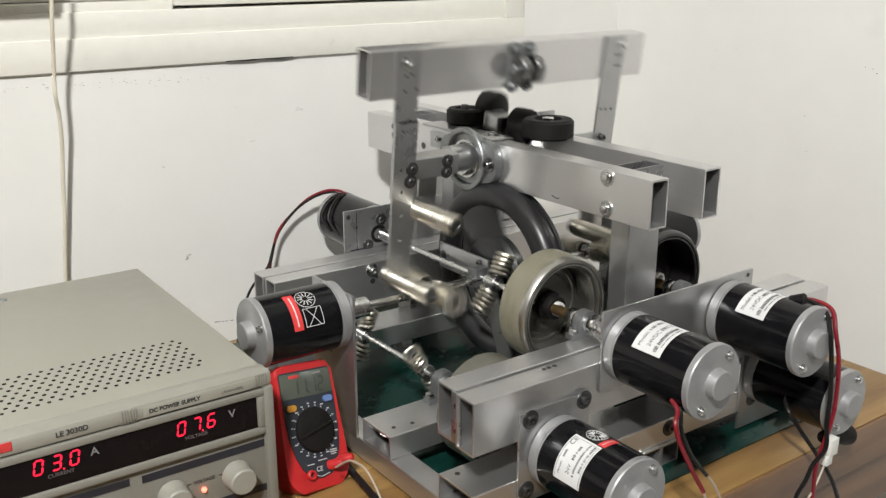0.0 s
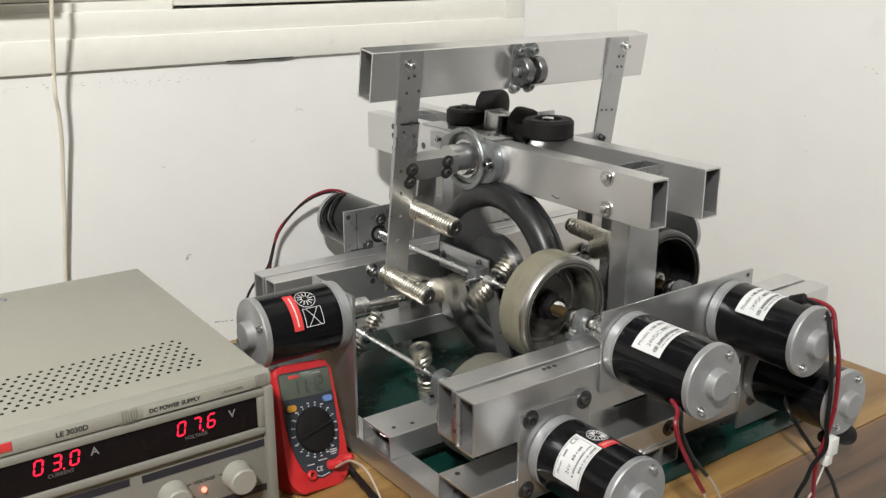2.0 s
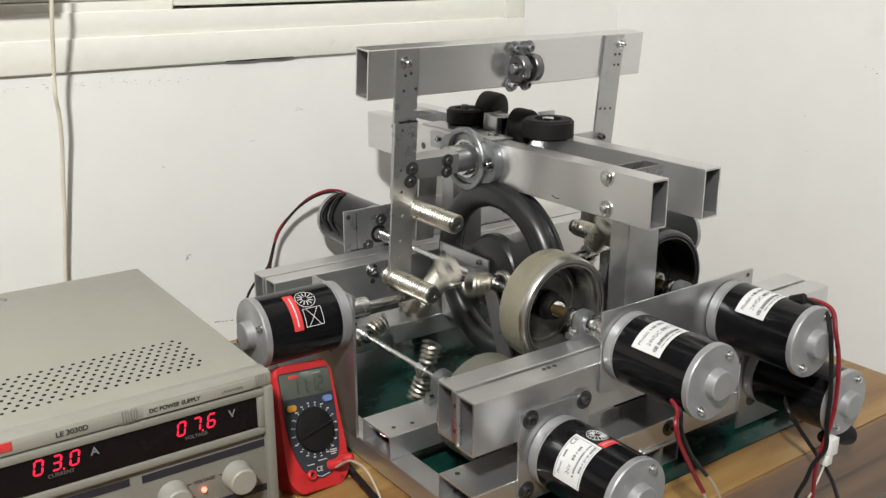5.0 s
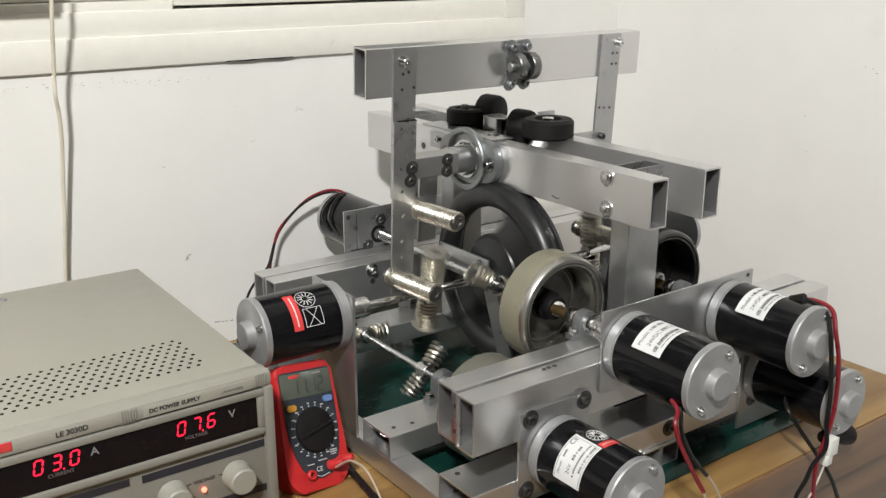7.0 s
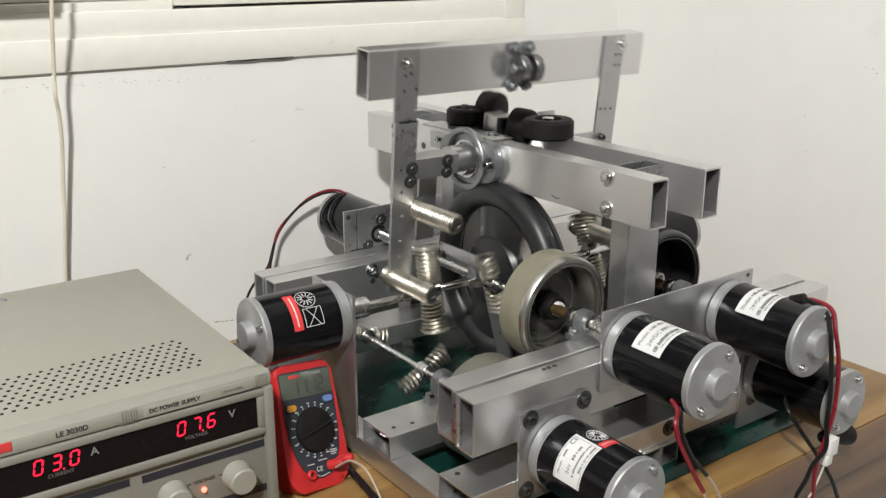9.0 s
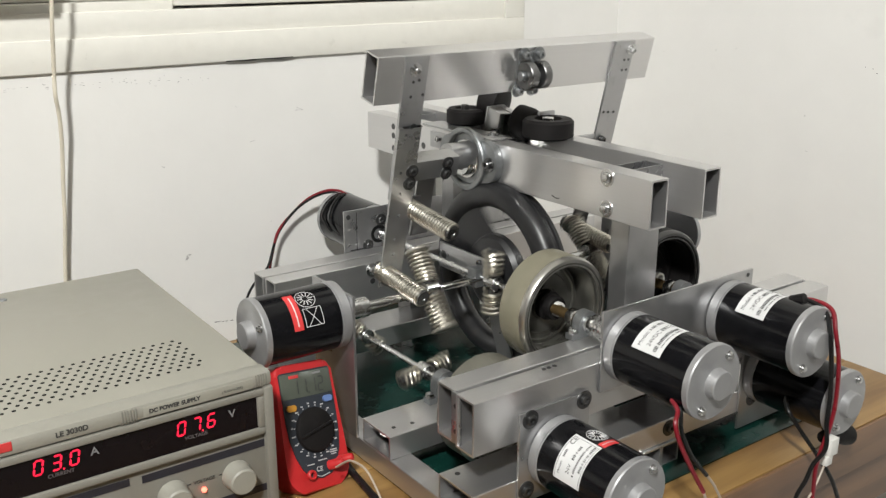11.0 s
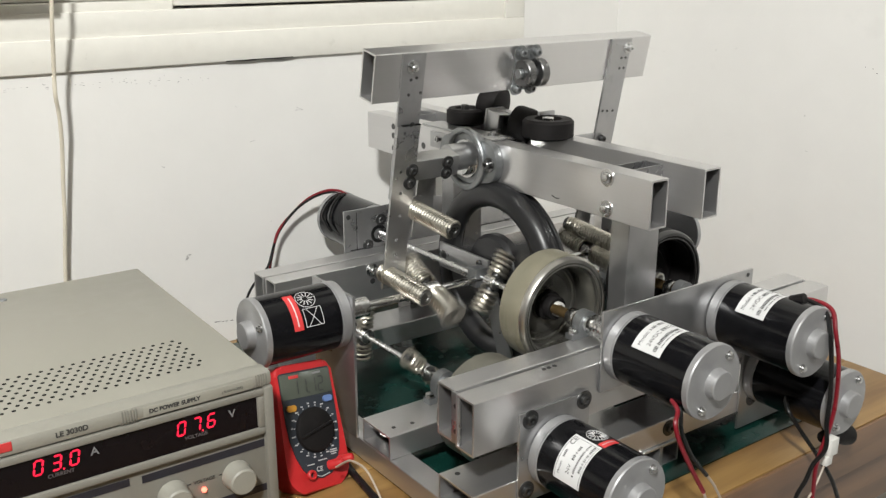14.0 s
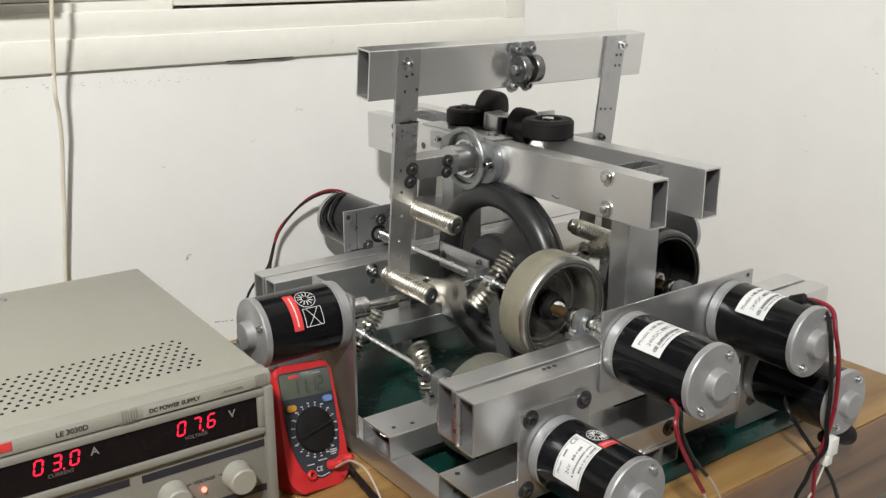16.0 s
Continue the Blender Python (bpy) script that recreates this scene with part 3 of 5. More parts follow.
        wrap("CE", 0.0070, 0.0375, LOW0 - 19)
        wrap("24V", 0.0054, 0.0480, LOW1 + 14)
        wrap("Model:", 0.0042, 0.0382, LOW1 + 8)
        across(0.0368, 0.0394, LOW1 + 34, LOW0 - 28, 21)
        across(0.0468, 0.0498, LOW1 + 36, LOW0 - 12, 22)
        across(0.0530, 0.0555, LOW1 + 14, LOW0 - 6, 23)
        across(0.0580, 0.0610, LOW1 + 24, LOW0 - 4, 24)
        bm = B()
        for k in range(14):
            f, g = 2 * math.pi * k / 14, 2 * math.pi * (k + 1) / 14
            sweep(bm, [bend(0.004 + 0.0095 * math.cos(f), 0.046 + 0.0095 * math.sin(f)), bend(0.004 + 0.0095 * math.cos(g), 0.046 + 0.0095 * math.sin(g))], 0.0003, 5)
            sweep(bm, [bend(0.004 + 0.003 * math.cos(f), 0.046 + 0.003 * math.sin(f)), bend(0.004 + 0.008 * math.cos(f), 0.046 + 0.008 * math.sin(f))], 0.0004, 5)
        part("symbols", bm, PAPER, flange, "thin white printed sun mark")
        patch("red_band", 0.0575, 0.0655, LOW0 + 2, LOW0 + 34, REDINK, 0.00012, "red stripe sticker")
        patch("print", 0.0605, 0.0614, LOW0 + 5, LOW0 + 31, PAPER, 0.00022, "thin white line on the red stripe")
    if style == "side":
        patch("red_band", 0.053, 0.063, SID0, SID1, REDINK, 0.00012, "red stripe sticker with small print")
        patch("print", 0.0572, 0.0585, SID0 + (SID1 - SID0) * .1, SID0 + (SID1 - SID0) * .9, PAPER, 0.00022, "small white print on the red stripe")
        # crossed-out bin mark: a thin white square with a cross
        t0, t1, a0, a1 = 47, 77, 0.0315, 0.0500
        bm = B()

        def seg(aa, tt, ab, tb, wd=0.0006):
            p = [c + n * (s * (aa + (ab - aa) * k / 6)) + (u * math.cos(radians(tt + (tb - tt) * k / 6)) + v * math.sin(radians(tt + (tb - tt) * k / 6))) * 0.0335 for k in range(7)]
            sweep(bm, p, wd / 2, 5)
        for q in ((a0, t0, a1, t0), (a1, t0, a1, t1), (a1, t1, a0, t1), (a0, t1, a0, t0), (a0 + .003, t0, a1 - .003, t1), (a1 - .003, t0, a0 + .003, t1)):
            seg(*q)
        tm, am = 28, 0.0425
        for k in range(12):
            f = radians(k * 30)
            k2 = radians(k * 30 + 30)
            seg(am + 0.010 * math.cos(f), tm + 17 * math.sin(f), am + 0.010 * math.cos(k2), tm + 17 * math.sin(k2))
            seg(am + 0.003 * math.cos(f), tm + 5 * math.sin(f), am + 0.008 * math.cos(f), tm + 13 * math.sin(f), 0.0009)
        part("symbols", bm, PAPER, flange, "thin white printed bin and sun marks")
    return flange


STK0, STK1 = 12, -60
LOW0, LOW1 = -14, -88
SID0, SID1 = 13, 80


def motors():
    yf = 0.557
    m1 = motor("y", (0.613, yf, -0.3455), 0.098, "front", -1)
    m2 = motor("y", (0.754, yf, -0.344), 0.098, "front", -1)
    m3 = motor("y", (0.527, yf, -0.4245), 0.098, "low", -1)
    m4 = motor("y", (0.824, yf, -0.426), 0.098, "plain", -1)
    m5 = motor("x", (0.433, 0.78, -0.343), 0.092, "side", -1)
    m6 = motor("y", (0.612, 0.988, -0.339), 0.098, "plain", 1)
    m8 = motor("x", (0.851, 0.78, -0.343), 0.092, "plain", 1)
    part("motor_plate", box(B(), 0.848, 0.8508, 0.748, 0.829, -0.4675, -0.3165, 0.0004), ALZ, rig)
    # mounting plates
    p = part("motor_plate", box(B(), 0.579, 0.790, yf, yf + 0.0028, -0.384, -0.3055, 0.0004), ALZ, rig, "flat aluminium plate carrying two motors")
    p3 = part("motor_plate", box(B(), 0.4838, 0.5665, yf, yf + 0.0028, -0.466, -0.378, 0.0004), ALZ, rig)
    p4 = part("motor_plate", box(B(), 0.789, 0.866, yf, yf + 0.0028, -0.486, -0.392, 0.0004), ALZ, rig)
    p5 = part("motor_plate", box(B(), 0.433, 0.4358, 0.748, 0.829, -0.4675, -0.3165, 0.0004), ALZ, rig)
    p6 = part("motor_plate", box(B(), 0.5605, 0.835, 0.983, 0.9858, -0.395, -0.3033, 0.0004), ALZ, rig)
    for x, z in ((0.4955, -0.3853), (0.5592, -0.3848), (0.4928, -0.4538), (0.558, -0.454)):
        bolt(p3, "y", (x, yf, z), 0.0050, -1, material=DARKSTEEL)
    bolt(p4, "y", (0.8085, yf, -0.4553), 0.0045, -1, material=DARKSTEEL)
    hole(p, "y", (0.782, yf - 0.0001, -0.3105), 0.0022)
    bolt(p6, "y", (0.6132, 0.983, -0.3211), 0.0042, -1, material=DARKSTEEL)
    bolt(p6, "y", (0.5941, 0.983, -0.3512), 0.0042, -1, material=DARKSTEEL)
    hole(p6, "y", (0.5665, 0.9828, -0.311), 0.003)
    return m1, m2, m3, m4, m5, m6


MOTORS = motors()
rails()


def pillow(c, base_z=0.0, k=1.0):
    """Small bearing block: round housing on a foot with two bolts; c: bearing centre."""
    x, y, z = c
    bm = B()
    r, w = 0.013 * k, 0.022 * k
    out = [(x + r * math.cos(radians(a)), z + r * math.sin(radians(a))) for a in range(0, 181, 15)]
    out = out + [(x - r, base_z + 0.006), (x - w, base_z + 0.006), (x - w, base_z + 0.0002), (x + w, base_z + 0.0002), (x + w, base_z + 0.006), (x + r, base_z + 0.006)]
    slab(bm, out, "y", y - 0.0055 * k, y + 0.0055 * k)
    blk = part("bearing_block", bm, CAST, rig, "small grey pillow block bearing")
    bm = B()
    lathe(bm, "y", c, [(0.0055 * k, -0.009 * k), (0.0085 * k, -0.009 * k), (0.0085 * k, 0.009 * k), (0.0055 * k, 0.009 * k)], 28, True)
    part("bearing_ring", bm, STEEL, blk)
    for dx in (-0.018 * k, 0.018 * k):
        bm = hexnut(B(), "z", (x + dx, y, base_z + 0.006), 0.0048 * k, 0, 0.005)
        part("nut", bm, STEEL, blk)
    return blk


def wheel(c, name, drum=DRUM, tyre=TYRE, R=0.0565, depth=0.038):
    """Friction wheel, axis y: c is the centre of its open front rim. Returns the spinning part."""
    bm = B()
    lathe(bm, "y", c, [(R - 0.004, 0.0), (R - 0.0015, 0.0015), (R, 0.006), (R, depth - 0.004), (R - 0.004, depth), (R - 0.008, depth), (R - 0.008, depth - 0.002), (R - 0.006, 0.004)], 72, True)
    w = part(name, bm, tyre, rig, "black rubber wheel" if tyre is RUBBER else "wheel with an olive-grey tyre and an open metal drum", origin=c)
    bm = B()
    lathe(bm, "y", c, [(R - 0.0005, 0.0042), (R - 0.001, 0.0012), (R - 0.004, -0.0012), (R - 0.0075, -0.0012), (R - 0.009, 0.001), (R - 0.0095, 0.004), (R - 0.011, 0.004), (R - 0.0125, 0.006), (R - 0.0135, 0.030), (R - 0.0150, 0.0305), (R - 0.0160, 0.0285), (R - 0.0180, 0.0285), (R - 0.0190, 0.0305), (R - 0.0240, 0.0310), (R - 0.0250, 0.0300),
                       (0.016, 0.032), (0.0155, 0.028), (0.0, 0.028)], 72)
    part("drum", bm, drum, w, "dull metal drum")
    bm = B()
    lathe(bm, "y", c, [(R - 0.0003, 0.0050), (R - 0.0006, 0.0010), (R - 0.0025, -0.0016), (R - 0.0052, -0.0020), (R - 0.0062, 0.0000), (R - 0.0068, 0.0004), (R - 0.0074, -0.0012), (R - 0.0086, -0.0014), (R - 0.0094, 0.0040)], 72)
    part("rim", bm, RIM if drum is DRUM else DARKSTEEL, w, "bright metal rim" if drum is DRUM else "dark steel rim")
    bm = B()
    lathe(bm, "y", c, [(0.0150, 0.030), (0.0150, 0.022), (0.0125, 0.020), (0.0125, 0.013), (0.0115, 0.0115), (0.008, 0.0115), (0.008, 0.020)], 40)
    part("hub", bm, RUBBER, w, "black hub")
    bm = B()
    lathe(bm, "y", c, [(0.0076, 0.014), (0.0076, 0.008), (0.0070, 0.0072), (0.0052, 0.0072), (0.0052, 0.014)], 32)
    part("bush", bm, WHITEPL, w, "white plastic bush")
    return w


def shaft(axis, c, r, a0, a1, material=STEEL, name="shaft"):
    return part(name, rod(B(), axis, c, r, a0, a1), material, rig, origin=c)


# the four driven axes
AX1, AX2, AX3 = (0.614, -0.341), (0.754, -0.340), (0.527, -0.4238)
W1 = wheel((AX1[0] + 0.004, 0.648, AX1[1] - 0.001), "friction_wheel")
W2 = wheel((AX2[0] + 0.011, 0.648, AX2[1]), "friction_wheel", drum=RUBBER, tyre=RUBBER)
W3 = wheel((AX3[0] + 0.007, 0.642, AX3[1] - 0.005), "friction_wheel", tyre=GREYTYRE, R=0.0530)
W4 = wheel((0.824, 0.648, -0.4255), "friction_wheel", drum=RUBBER, tyre=RUBBER)
for x, z in (AX1, AX2):
    bm = B()
    lathe(bm, "y", (x, 0.573, z), [(0, -0.012), (0.0115, -0.012), (0.0115, 0.0), (0.0098, 0.001), (0.0115, 0.002), (0.0115, 0.005), (0.0098, 0.006), (0.0115, 0.007), (0.0115, 0.010), (0.0098, 0.011), (0.0115, 0.012), (0.0115, 0.015), (0.0098, 0.016), (0.0115, 0.017), (0.0115, 0.020), (0.0098, 0.021), (0.0115, 0.022), (0.0115, 0.029), (0.0105, 0.031), (0, 0.031)], 28)
    part("coupling", bm, STEEL, rig, "ribbed steel shaft coupling")
    pillow((x, 0.6155, z), base_z=ZU1, k=0.92)
    part("collar", lathe(B(), "y", (x, 0.6305, z), [(0.0052, -0.005), (0.0082, -0.005), (0.0086, -0.004), (0.0086, 0.004), (0.0082, 0.005), (0.0052, 0.005)], 28, True), STEEL, rig)
shaft("y", (AX1[0], 0.6, AX1[1]), 0.0052, -0.012, 0.06, BRASS)
shaft("y", (AX2[0], 0.6, AX2[1]), 0.0052, -0.012, 0.06, BRASS)
S1 = shaft("y", (AX1[0], 0.75, AX1[1]), 0.0034, -0.06, 0.235)
S3 = shaft("y", (AX3[0], 0.75, AX3[1]), 0.0034, -0.19, 0.19)
S4 = shaft("y", (0.824, 0.65, -0.4255), 0.0042, -0.09, 0.10)
pillow((AX3[0], 0.728, AX3[1]), base_z=-0.4425)
pillow((AX3[0], 0.940, AX3[1]), base_z=-0.4425)


def rotor(axis, c, half, R=0.0082, gap=0.008, wire_r=0.0022, pitch=0.0052, washers=False):
    """Cross hub with two coil springs that spins on a shaft. It is keyed later."""
    hub = part("spring_rotor", rod(B(), axis, c, 0.0085, -0.008, 0.008, 24), STEEL, rig, "steel hub with two radial coil springs spinning on its shaft", origin=c)
    for sgn in (1, -1):
        core = rod(B(), "z", c, R * 0.62, sgn * 0.004, sgn * half, 16)
        part("stub", core, DARKSTEEL, hub)
        bm = helix(B(), "z", c, R, wire_r, sgn * gap, sgn * half, (half - gap) / pitch, 7, 20)
        part("spring", bm, COIL, hub, "bright coil spring")
    if washers:
        for sgn in (1, -1):
            bm = B()
            lathe(bm, "z", c, [(0.0052, sgn * (half - 0.001)), (0.0140, sgn * (half - 0.001)), (0.0145, sgn * half), (0.0140, sgn * (half + 0.0022)), (0.0052, sgn * (half + 0.0022))], 32, True)
            part("washer", bm, WASHER, hub, "pale flat end washer")
    return hub


R1 = rotor("y", (AX3[0], 0.762, AX3[1]), 0.0315, 0.0078, wire_r=0.0020)
R5 = rotor("y", (AX3[0], 0.885, AX3[1]), 0.0315, 0.0078, wire_r=0.0020)
R2 = rotor("y", (AX1[0], 0.757, AX1[1]), 0.035, 0.0092, wire_r=0.0023)
R3 = rotor("x", (0.548, 0.781, -0.342), 0.044, 0.0108, 0.008, 0.0018, 0.0042, True)
R4 = rotor("x", (0.782, 0.781, -0.342), 0.044, 0.0108, 0.008, 0.0018, 0.0042, True)
S5 = shaft("x", (0.5, 0.78, -0.343), 0.0042, -0.062, 0.347)
part("coupling", rod(B(), "x", (0.453, 0.78, -0.343), 0.0105, -0.017, 0.014), STEEL, rig, "steel shaft coupling")
bm = B()
lathe(bm, "y", (0.612, 0.955, -0.339), [(0, -0.02), (0.0075, -0.02)] + [(r, -0.016 + 0.0045 * k + o) for k in range(9) for r, o in ((0.0075, 0.0), (0.0075, 0.003), (0.0062, 0.0032), (0.0062, 0.0042))] + [(0, 0.0262)], 24)
part("coupling", bm, STEEL, rig, "ribbed steel shaft coupling")
part("shaft_hole", lathe(B(), "y", (0.610, 0.9828, -0.339), [(0.0115, 0), (0.0115, -0.0002), (0.0070, -0.0002)], 28), HOLE, rig)
part("seam", box(B(), 0.5778, 0.5784, 0.9826, 0.9831, -0.355, -0.3065), HOLE, rig, "dark joint line in the plate")
part("seam", box(B(), 0.5690, 0.5960, 0.9826, 0.9831, -0.3548, -0.3538), HOLE, rig, "dark joint line in the plate")


def flywheel(c):
    """Large black spoked wheel, axis x, keyed later."""
    R = 0.104
    prof = [(R - 0.0145 + 0.0145 * math.cos(t), 0.0130 * math.sin(t)) for t in (2 * math.pi * k / 16 for k in range(16))]
    f = part("flywheel", lathe(B(), "x", c, prof, 72, True), FLY, rig, "large black spoked flywheel with a round rim", origin=c)
    bm = B()
    lathe(bm, "x", c, [(0, -0.0130), (0.020, -0.0130), (0.024, -0.0125), (0.027, -0.0110), (0.041, -0.009), (0.045, -0.004), (0.045, 0.004), (0.041, 0.009), (0.022, 0.018), (0, 0.018)], 40)
    part("hub", bm, FLY, f)
    bm = B()
    lathe(bm, "x", c, [(R - 0.016, -0.004), (R - 0.001, -0.002), (R - 0.001, 0.007), (R - 0.0030, 0.008), (R - 0.0030, 0.0095), (R - 0.001, 0.0105), (R - 0.001, 0.0135), (R - 0.003, 0.0165), (R - 0.018, 0.0165)], 72, True)
    part("tread", bm, FLY, f, "grooved black tread")
    for k in range(2):
        a = radians(180 * k)
        d = Vector((0, math.cos(a), math.sin(a)))
        e = Vector((0, -math.sin(a), math.cos(a)))
        bm = B()
        secs = []
        for r, w in ((0.030, 0.034), (0.045, 0.036), (0.060, 0.040), (0.078, 0.050)):
            ring = []
            for j in range(12):
                t = 2 * math.pi * j / 12
                ring.append(bm.verts.new(Vector(c) + d * r + e * (w * math.cos(t)) + Vector((0.0075 * math.sin(t), 0, 0))))
            secs.append(ring)
        for p, q in zip(secs, secs[1:]):
            for j in range(12):
                i2 = (j + 1) % 12
                bm.faces.new((p[j], p[i2], q[i2], q[j]))
        part("spoke", bm, FLY, f)
    return f


FW = flywheel((0.642, 0.785, -0.343))

# ---- the upper frame ----
ZB0, ZB1 = -0.2445, -0.1975
near = part("upper_beam", square_tube(B(), "y", 0.645, 0.668, 0.57, 1.06, ZB0, ZB1), AL, rig, "square aluminium beam")
far = part("upper_beam", square_tube(B(), "y", 0.712, 0.735, 0.565, 1.06, ZB0 + 0.001, ZB1 + 0.0028), AL, rig, "square aluminium beam")
for y in (0.6155, 0.903):
    post = part("post", square_tube(B(), "z", 0.6683, 0.7117, y, y + 0.0245, -0.4423, ZB1 - 0.0008), ALZ, rig, "upright aluminium box post")
for y, z in ((0.6255, -0.2046), (0.625, -0.235)):
    bm = B()
    lathe(bm, "x", (0.645, y, z), [(0, 0), (0.0085, 0), (0.0085, -0.0012), (0.0055, -0.0013), (0.0055, -0.003), (0.004, -0.0055), (0, -0.006)], 22)
    part("screw", bm, STEEL, near, "domed cross-head screw")

bm = sweep(B(), [Vector((0.6448, 0.7022, -0.2372)), Vector((0.6448, 0.6965, -0.2390)), Vector((0.6448, 0.691, -0.2383))], 0.0005, 5)
part("pen_mark", bm, INK, near, "small black pen mark")

PIV = (0.615, 0.8054, -0.2115)


def flange_bearing(c, x_face):
    x, y, z = c
    bm = B()
    out = []
    for a in range(0, 360, 6):
        t = radians(a)
        k = abs(math.cos(t))
        r = 0.030 if k < 0.55 else 0.030 + 0.023 * ((k - 0.55) / 0.45) ** 1.1
        out.append((y + r * math.cos(t), z + r * math.sin(t) * (0.92 if k < 0.9 else 1.0)))
    slab(bm, out, "x", x_face - 0.010, x_face - 0.0004)
    es = [e for e in bm.edges if all(abs(v.co.x - (x_face - 0.010)) < 1e-6 for v in e.verts)]
    bmesh.ops.bevel(bm, geom=es, offset=0.0018, segments=2, profile=0.5, affect="EDGES")
    f = part("flange_bearing", bm, CAST, near, "cast grey two-bolt flange bearing")
    bm = B()
    lathe(bm, "x", (x_face + 0.003, y, z), [(0.0320, -0.0055), (0.0335, -0.0110), (0.0352, -0.0125), (0.0355, -0.0165), (0.0345, -0.0178), (0.0305, -0.0180), (0.0290, -0.0168), (0.0286, -0.010), (0.012, -0.008)], 64)
    part("housing", bm, CAST, near)
    bm = B()
    lathe(bm, "x", (x_face + 0.003, y, z), [(0.0285, -0.010), (0.0280, -0.0115), (0.0225, -0.0120), (0.0220, -0.010)], 56)
    part("seal", bm, RUBBER, near, "black bearing seal")
    bm = B()
    lathe(bm, "x", (x_face + 0.003, y, z), [(0.0222, -0.010), (0.0222, -0.0150), (0.0214, -0.0157), (0.0190, -0.0157), (0.0184, -0.0150), (0.0184, -0.0215), (0.0170, -0.0228), (0.0118, -0.0228), (0.0118, -0.010)], 56)
    part("inner_ring", bm, STEEL, near, "bright bearing inner ring")
    for dy in (-0.041, 0.041):
        bm = B()
        lathe(bm, "x", (x_face - 0.010, y + dy, z), [(0, 0), (0.0080, 0), (0.0080, -0.0015), (0.0050, -0.0016), (0.0050, -0.0060), (0.0042, -0.0070), (0.0024, -0.0070), (0.0022, -0.004), (0, -0.004)], 24)
        part("bolt", bm, GUNMETAL, near)


flange_bearing((0.645, 0.8335, -0.2200), 0.645)


def drilled_plate(bm, xa, xb, y0, y1, za, zb, holes, h=0.0015):
    """A flat strip in the x-z plane with square-cut through holes; holes: (x, z), no two at nearly the same height."""
    z = za
    for hx, hz in sorted(holes, key=lambda q: q[1]):
        box(bm, xa, xb, y0, y1, z, hz - h)
        box(bm, xa, hx - h, y0, y1, hz - h, hz + h)
        box(bm, hx + h, xb, y0, y1, hz - h, hz + h)
        z = hz + h
    return box(bm, xa, xb, y0, y1, z, zb)


def rocker():
    """Rocking bar with its two flat uprights, pivoting about the x axis at PIV. It is keyed later."""
    yb0, yb1 = 0.792, 0.815
    bar = part("rocking_bar", square_tube(B(), "x", 0.4775, 0.8510, yb0, yb1, -0.1348, -0.0866), ALX, rig, "square aluminium bar rocking on two flat uprights", origin=PIV)
    yp = yb0 - 0.0032
    xa, xb = 0.5070, 0.5335
    bm = drilled_plate(B(), xa, xb, yp, yp + 0.003, -0.238, -0.0870, [(0.5100, -0.165), (0.5320, -0.148)])
    part("upright", bm, ALZ, bar, "flat drilled aluminium upright")
    bm = drilled_plate(B(), xa - 0.0006, xb - 0.0004, yp - 0.0032, yp - 0.0002, -0.341, -0.1590, [(0.5150, -0.1665), (0.5280, -0.1720), (0.5150, -0.2076), (0.5172, -0.2310), (0.5192, -0.2567), (0.5179, -0.2843), (0.5185, -0.3020)])
    part("upright", bm, ALZ, bar, "flat drilled aluminium strip bolted over the upright")
    part("seam", box(B(), xa + 0.0050, xb, yp - 0.0036, yp - 0.0001, -0.1590, -0.1583), HOLE, bar, "dark joint above the lower strip")
    bm = drilled_plate(B(), 0.7870, 0.8170, yp, yp + 0.003, -0.2170, -0.0870, [])
    part("upright", bm, ALZ, bar, "flat drilled aluminium upright")
    part("arm", square_tube(B(), "x", xb + 0.0004, 0.5900, yp, yp + 0.021, -0.2215, -0.1995), ALZ, bar, "short square tube arm")
    part("arm", box(B(), 0.735, 0.7865, yp, yp + 0.003, -0.217, -0.1975, 0.0004), ALZ, bar)
    part("pivot_shaft", rod(B(), "x", (PIV[0], 0.826, -0.219), 0.0150, -0.012, 0.02, 32), ALZ, bar)
    part("pivot_shaft", rod(B(), "x", (PIV[0], 0.826, -0.219), 0.0100, 0.02, 0.17, 24), STEEL, bar)
    for x, z, mm in ((0.5187, -0.1003, STEEL), (0.8132, -0.0971, STEEL), (0.7968, -0.2040, DARKSTEEL)):
        bolt(bar, "y", (x, yp, z), 0.0038, -1, washer=mm is STEEL, material=mm, length=0.006)
    for x, z in ((0.5285, -0.2075), (0.527, -0.2205)):
        bolt(bar, "y", (x, yp - 0.0032, z), 0.0042, -1, washer=True, material=DARKSTEEL)
    for x, z in ((0.5752, -0.2055), (0.5749, -0.2172)):
        bolt(bar, "y", (x, yp, z), 0.0040, -1, washer=True, material=DARKSTEEL)
    for x, z in ((0.5180, -0.1125), (0.5245, -0.1110), (0.5170, -0.1275), (0.5310, -0.1265), (0.8055, -0.109), (0.8120, -0.109), (0.8055, -0.121), (0.8120, -0.121), (0.7915, -0.1705), (0.8080, -0.1718), (0.7990, -0.1712)):
        hole(bar, "y", (x, yp - 0.0001, z), 0.0016)
    # roller pair on the bar
    cx, cz = 0.6625, -0.1130
    bm = B()
    for dx in (-0.008, 0.010):
        lathe(bm, "x", (cx + dx, yp - 0.010, cz), [(0.006, -0.005), (0.0135, -0.005), (0.0145, -0.004), (0.0145, 0.004), (0.0135, 0.005), (0.006, 0.005)], 32, True)
    part("roller", bm, GUNMETAL, bar, "pair of dark steel bearing rollers")
    bm = B()
    box(bm, cx - 0.014, cx + 0.016, yp + 0.0005, yp + 0.003, cz - 0.022, cz + 0.022, 0.001)
    rod(bm, "x", (cx, yp - 0.010, cz), 0.005, -0.018, 0.018, 16)
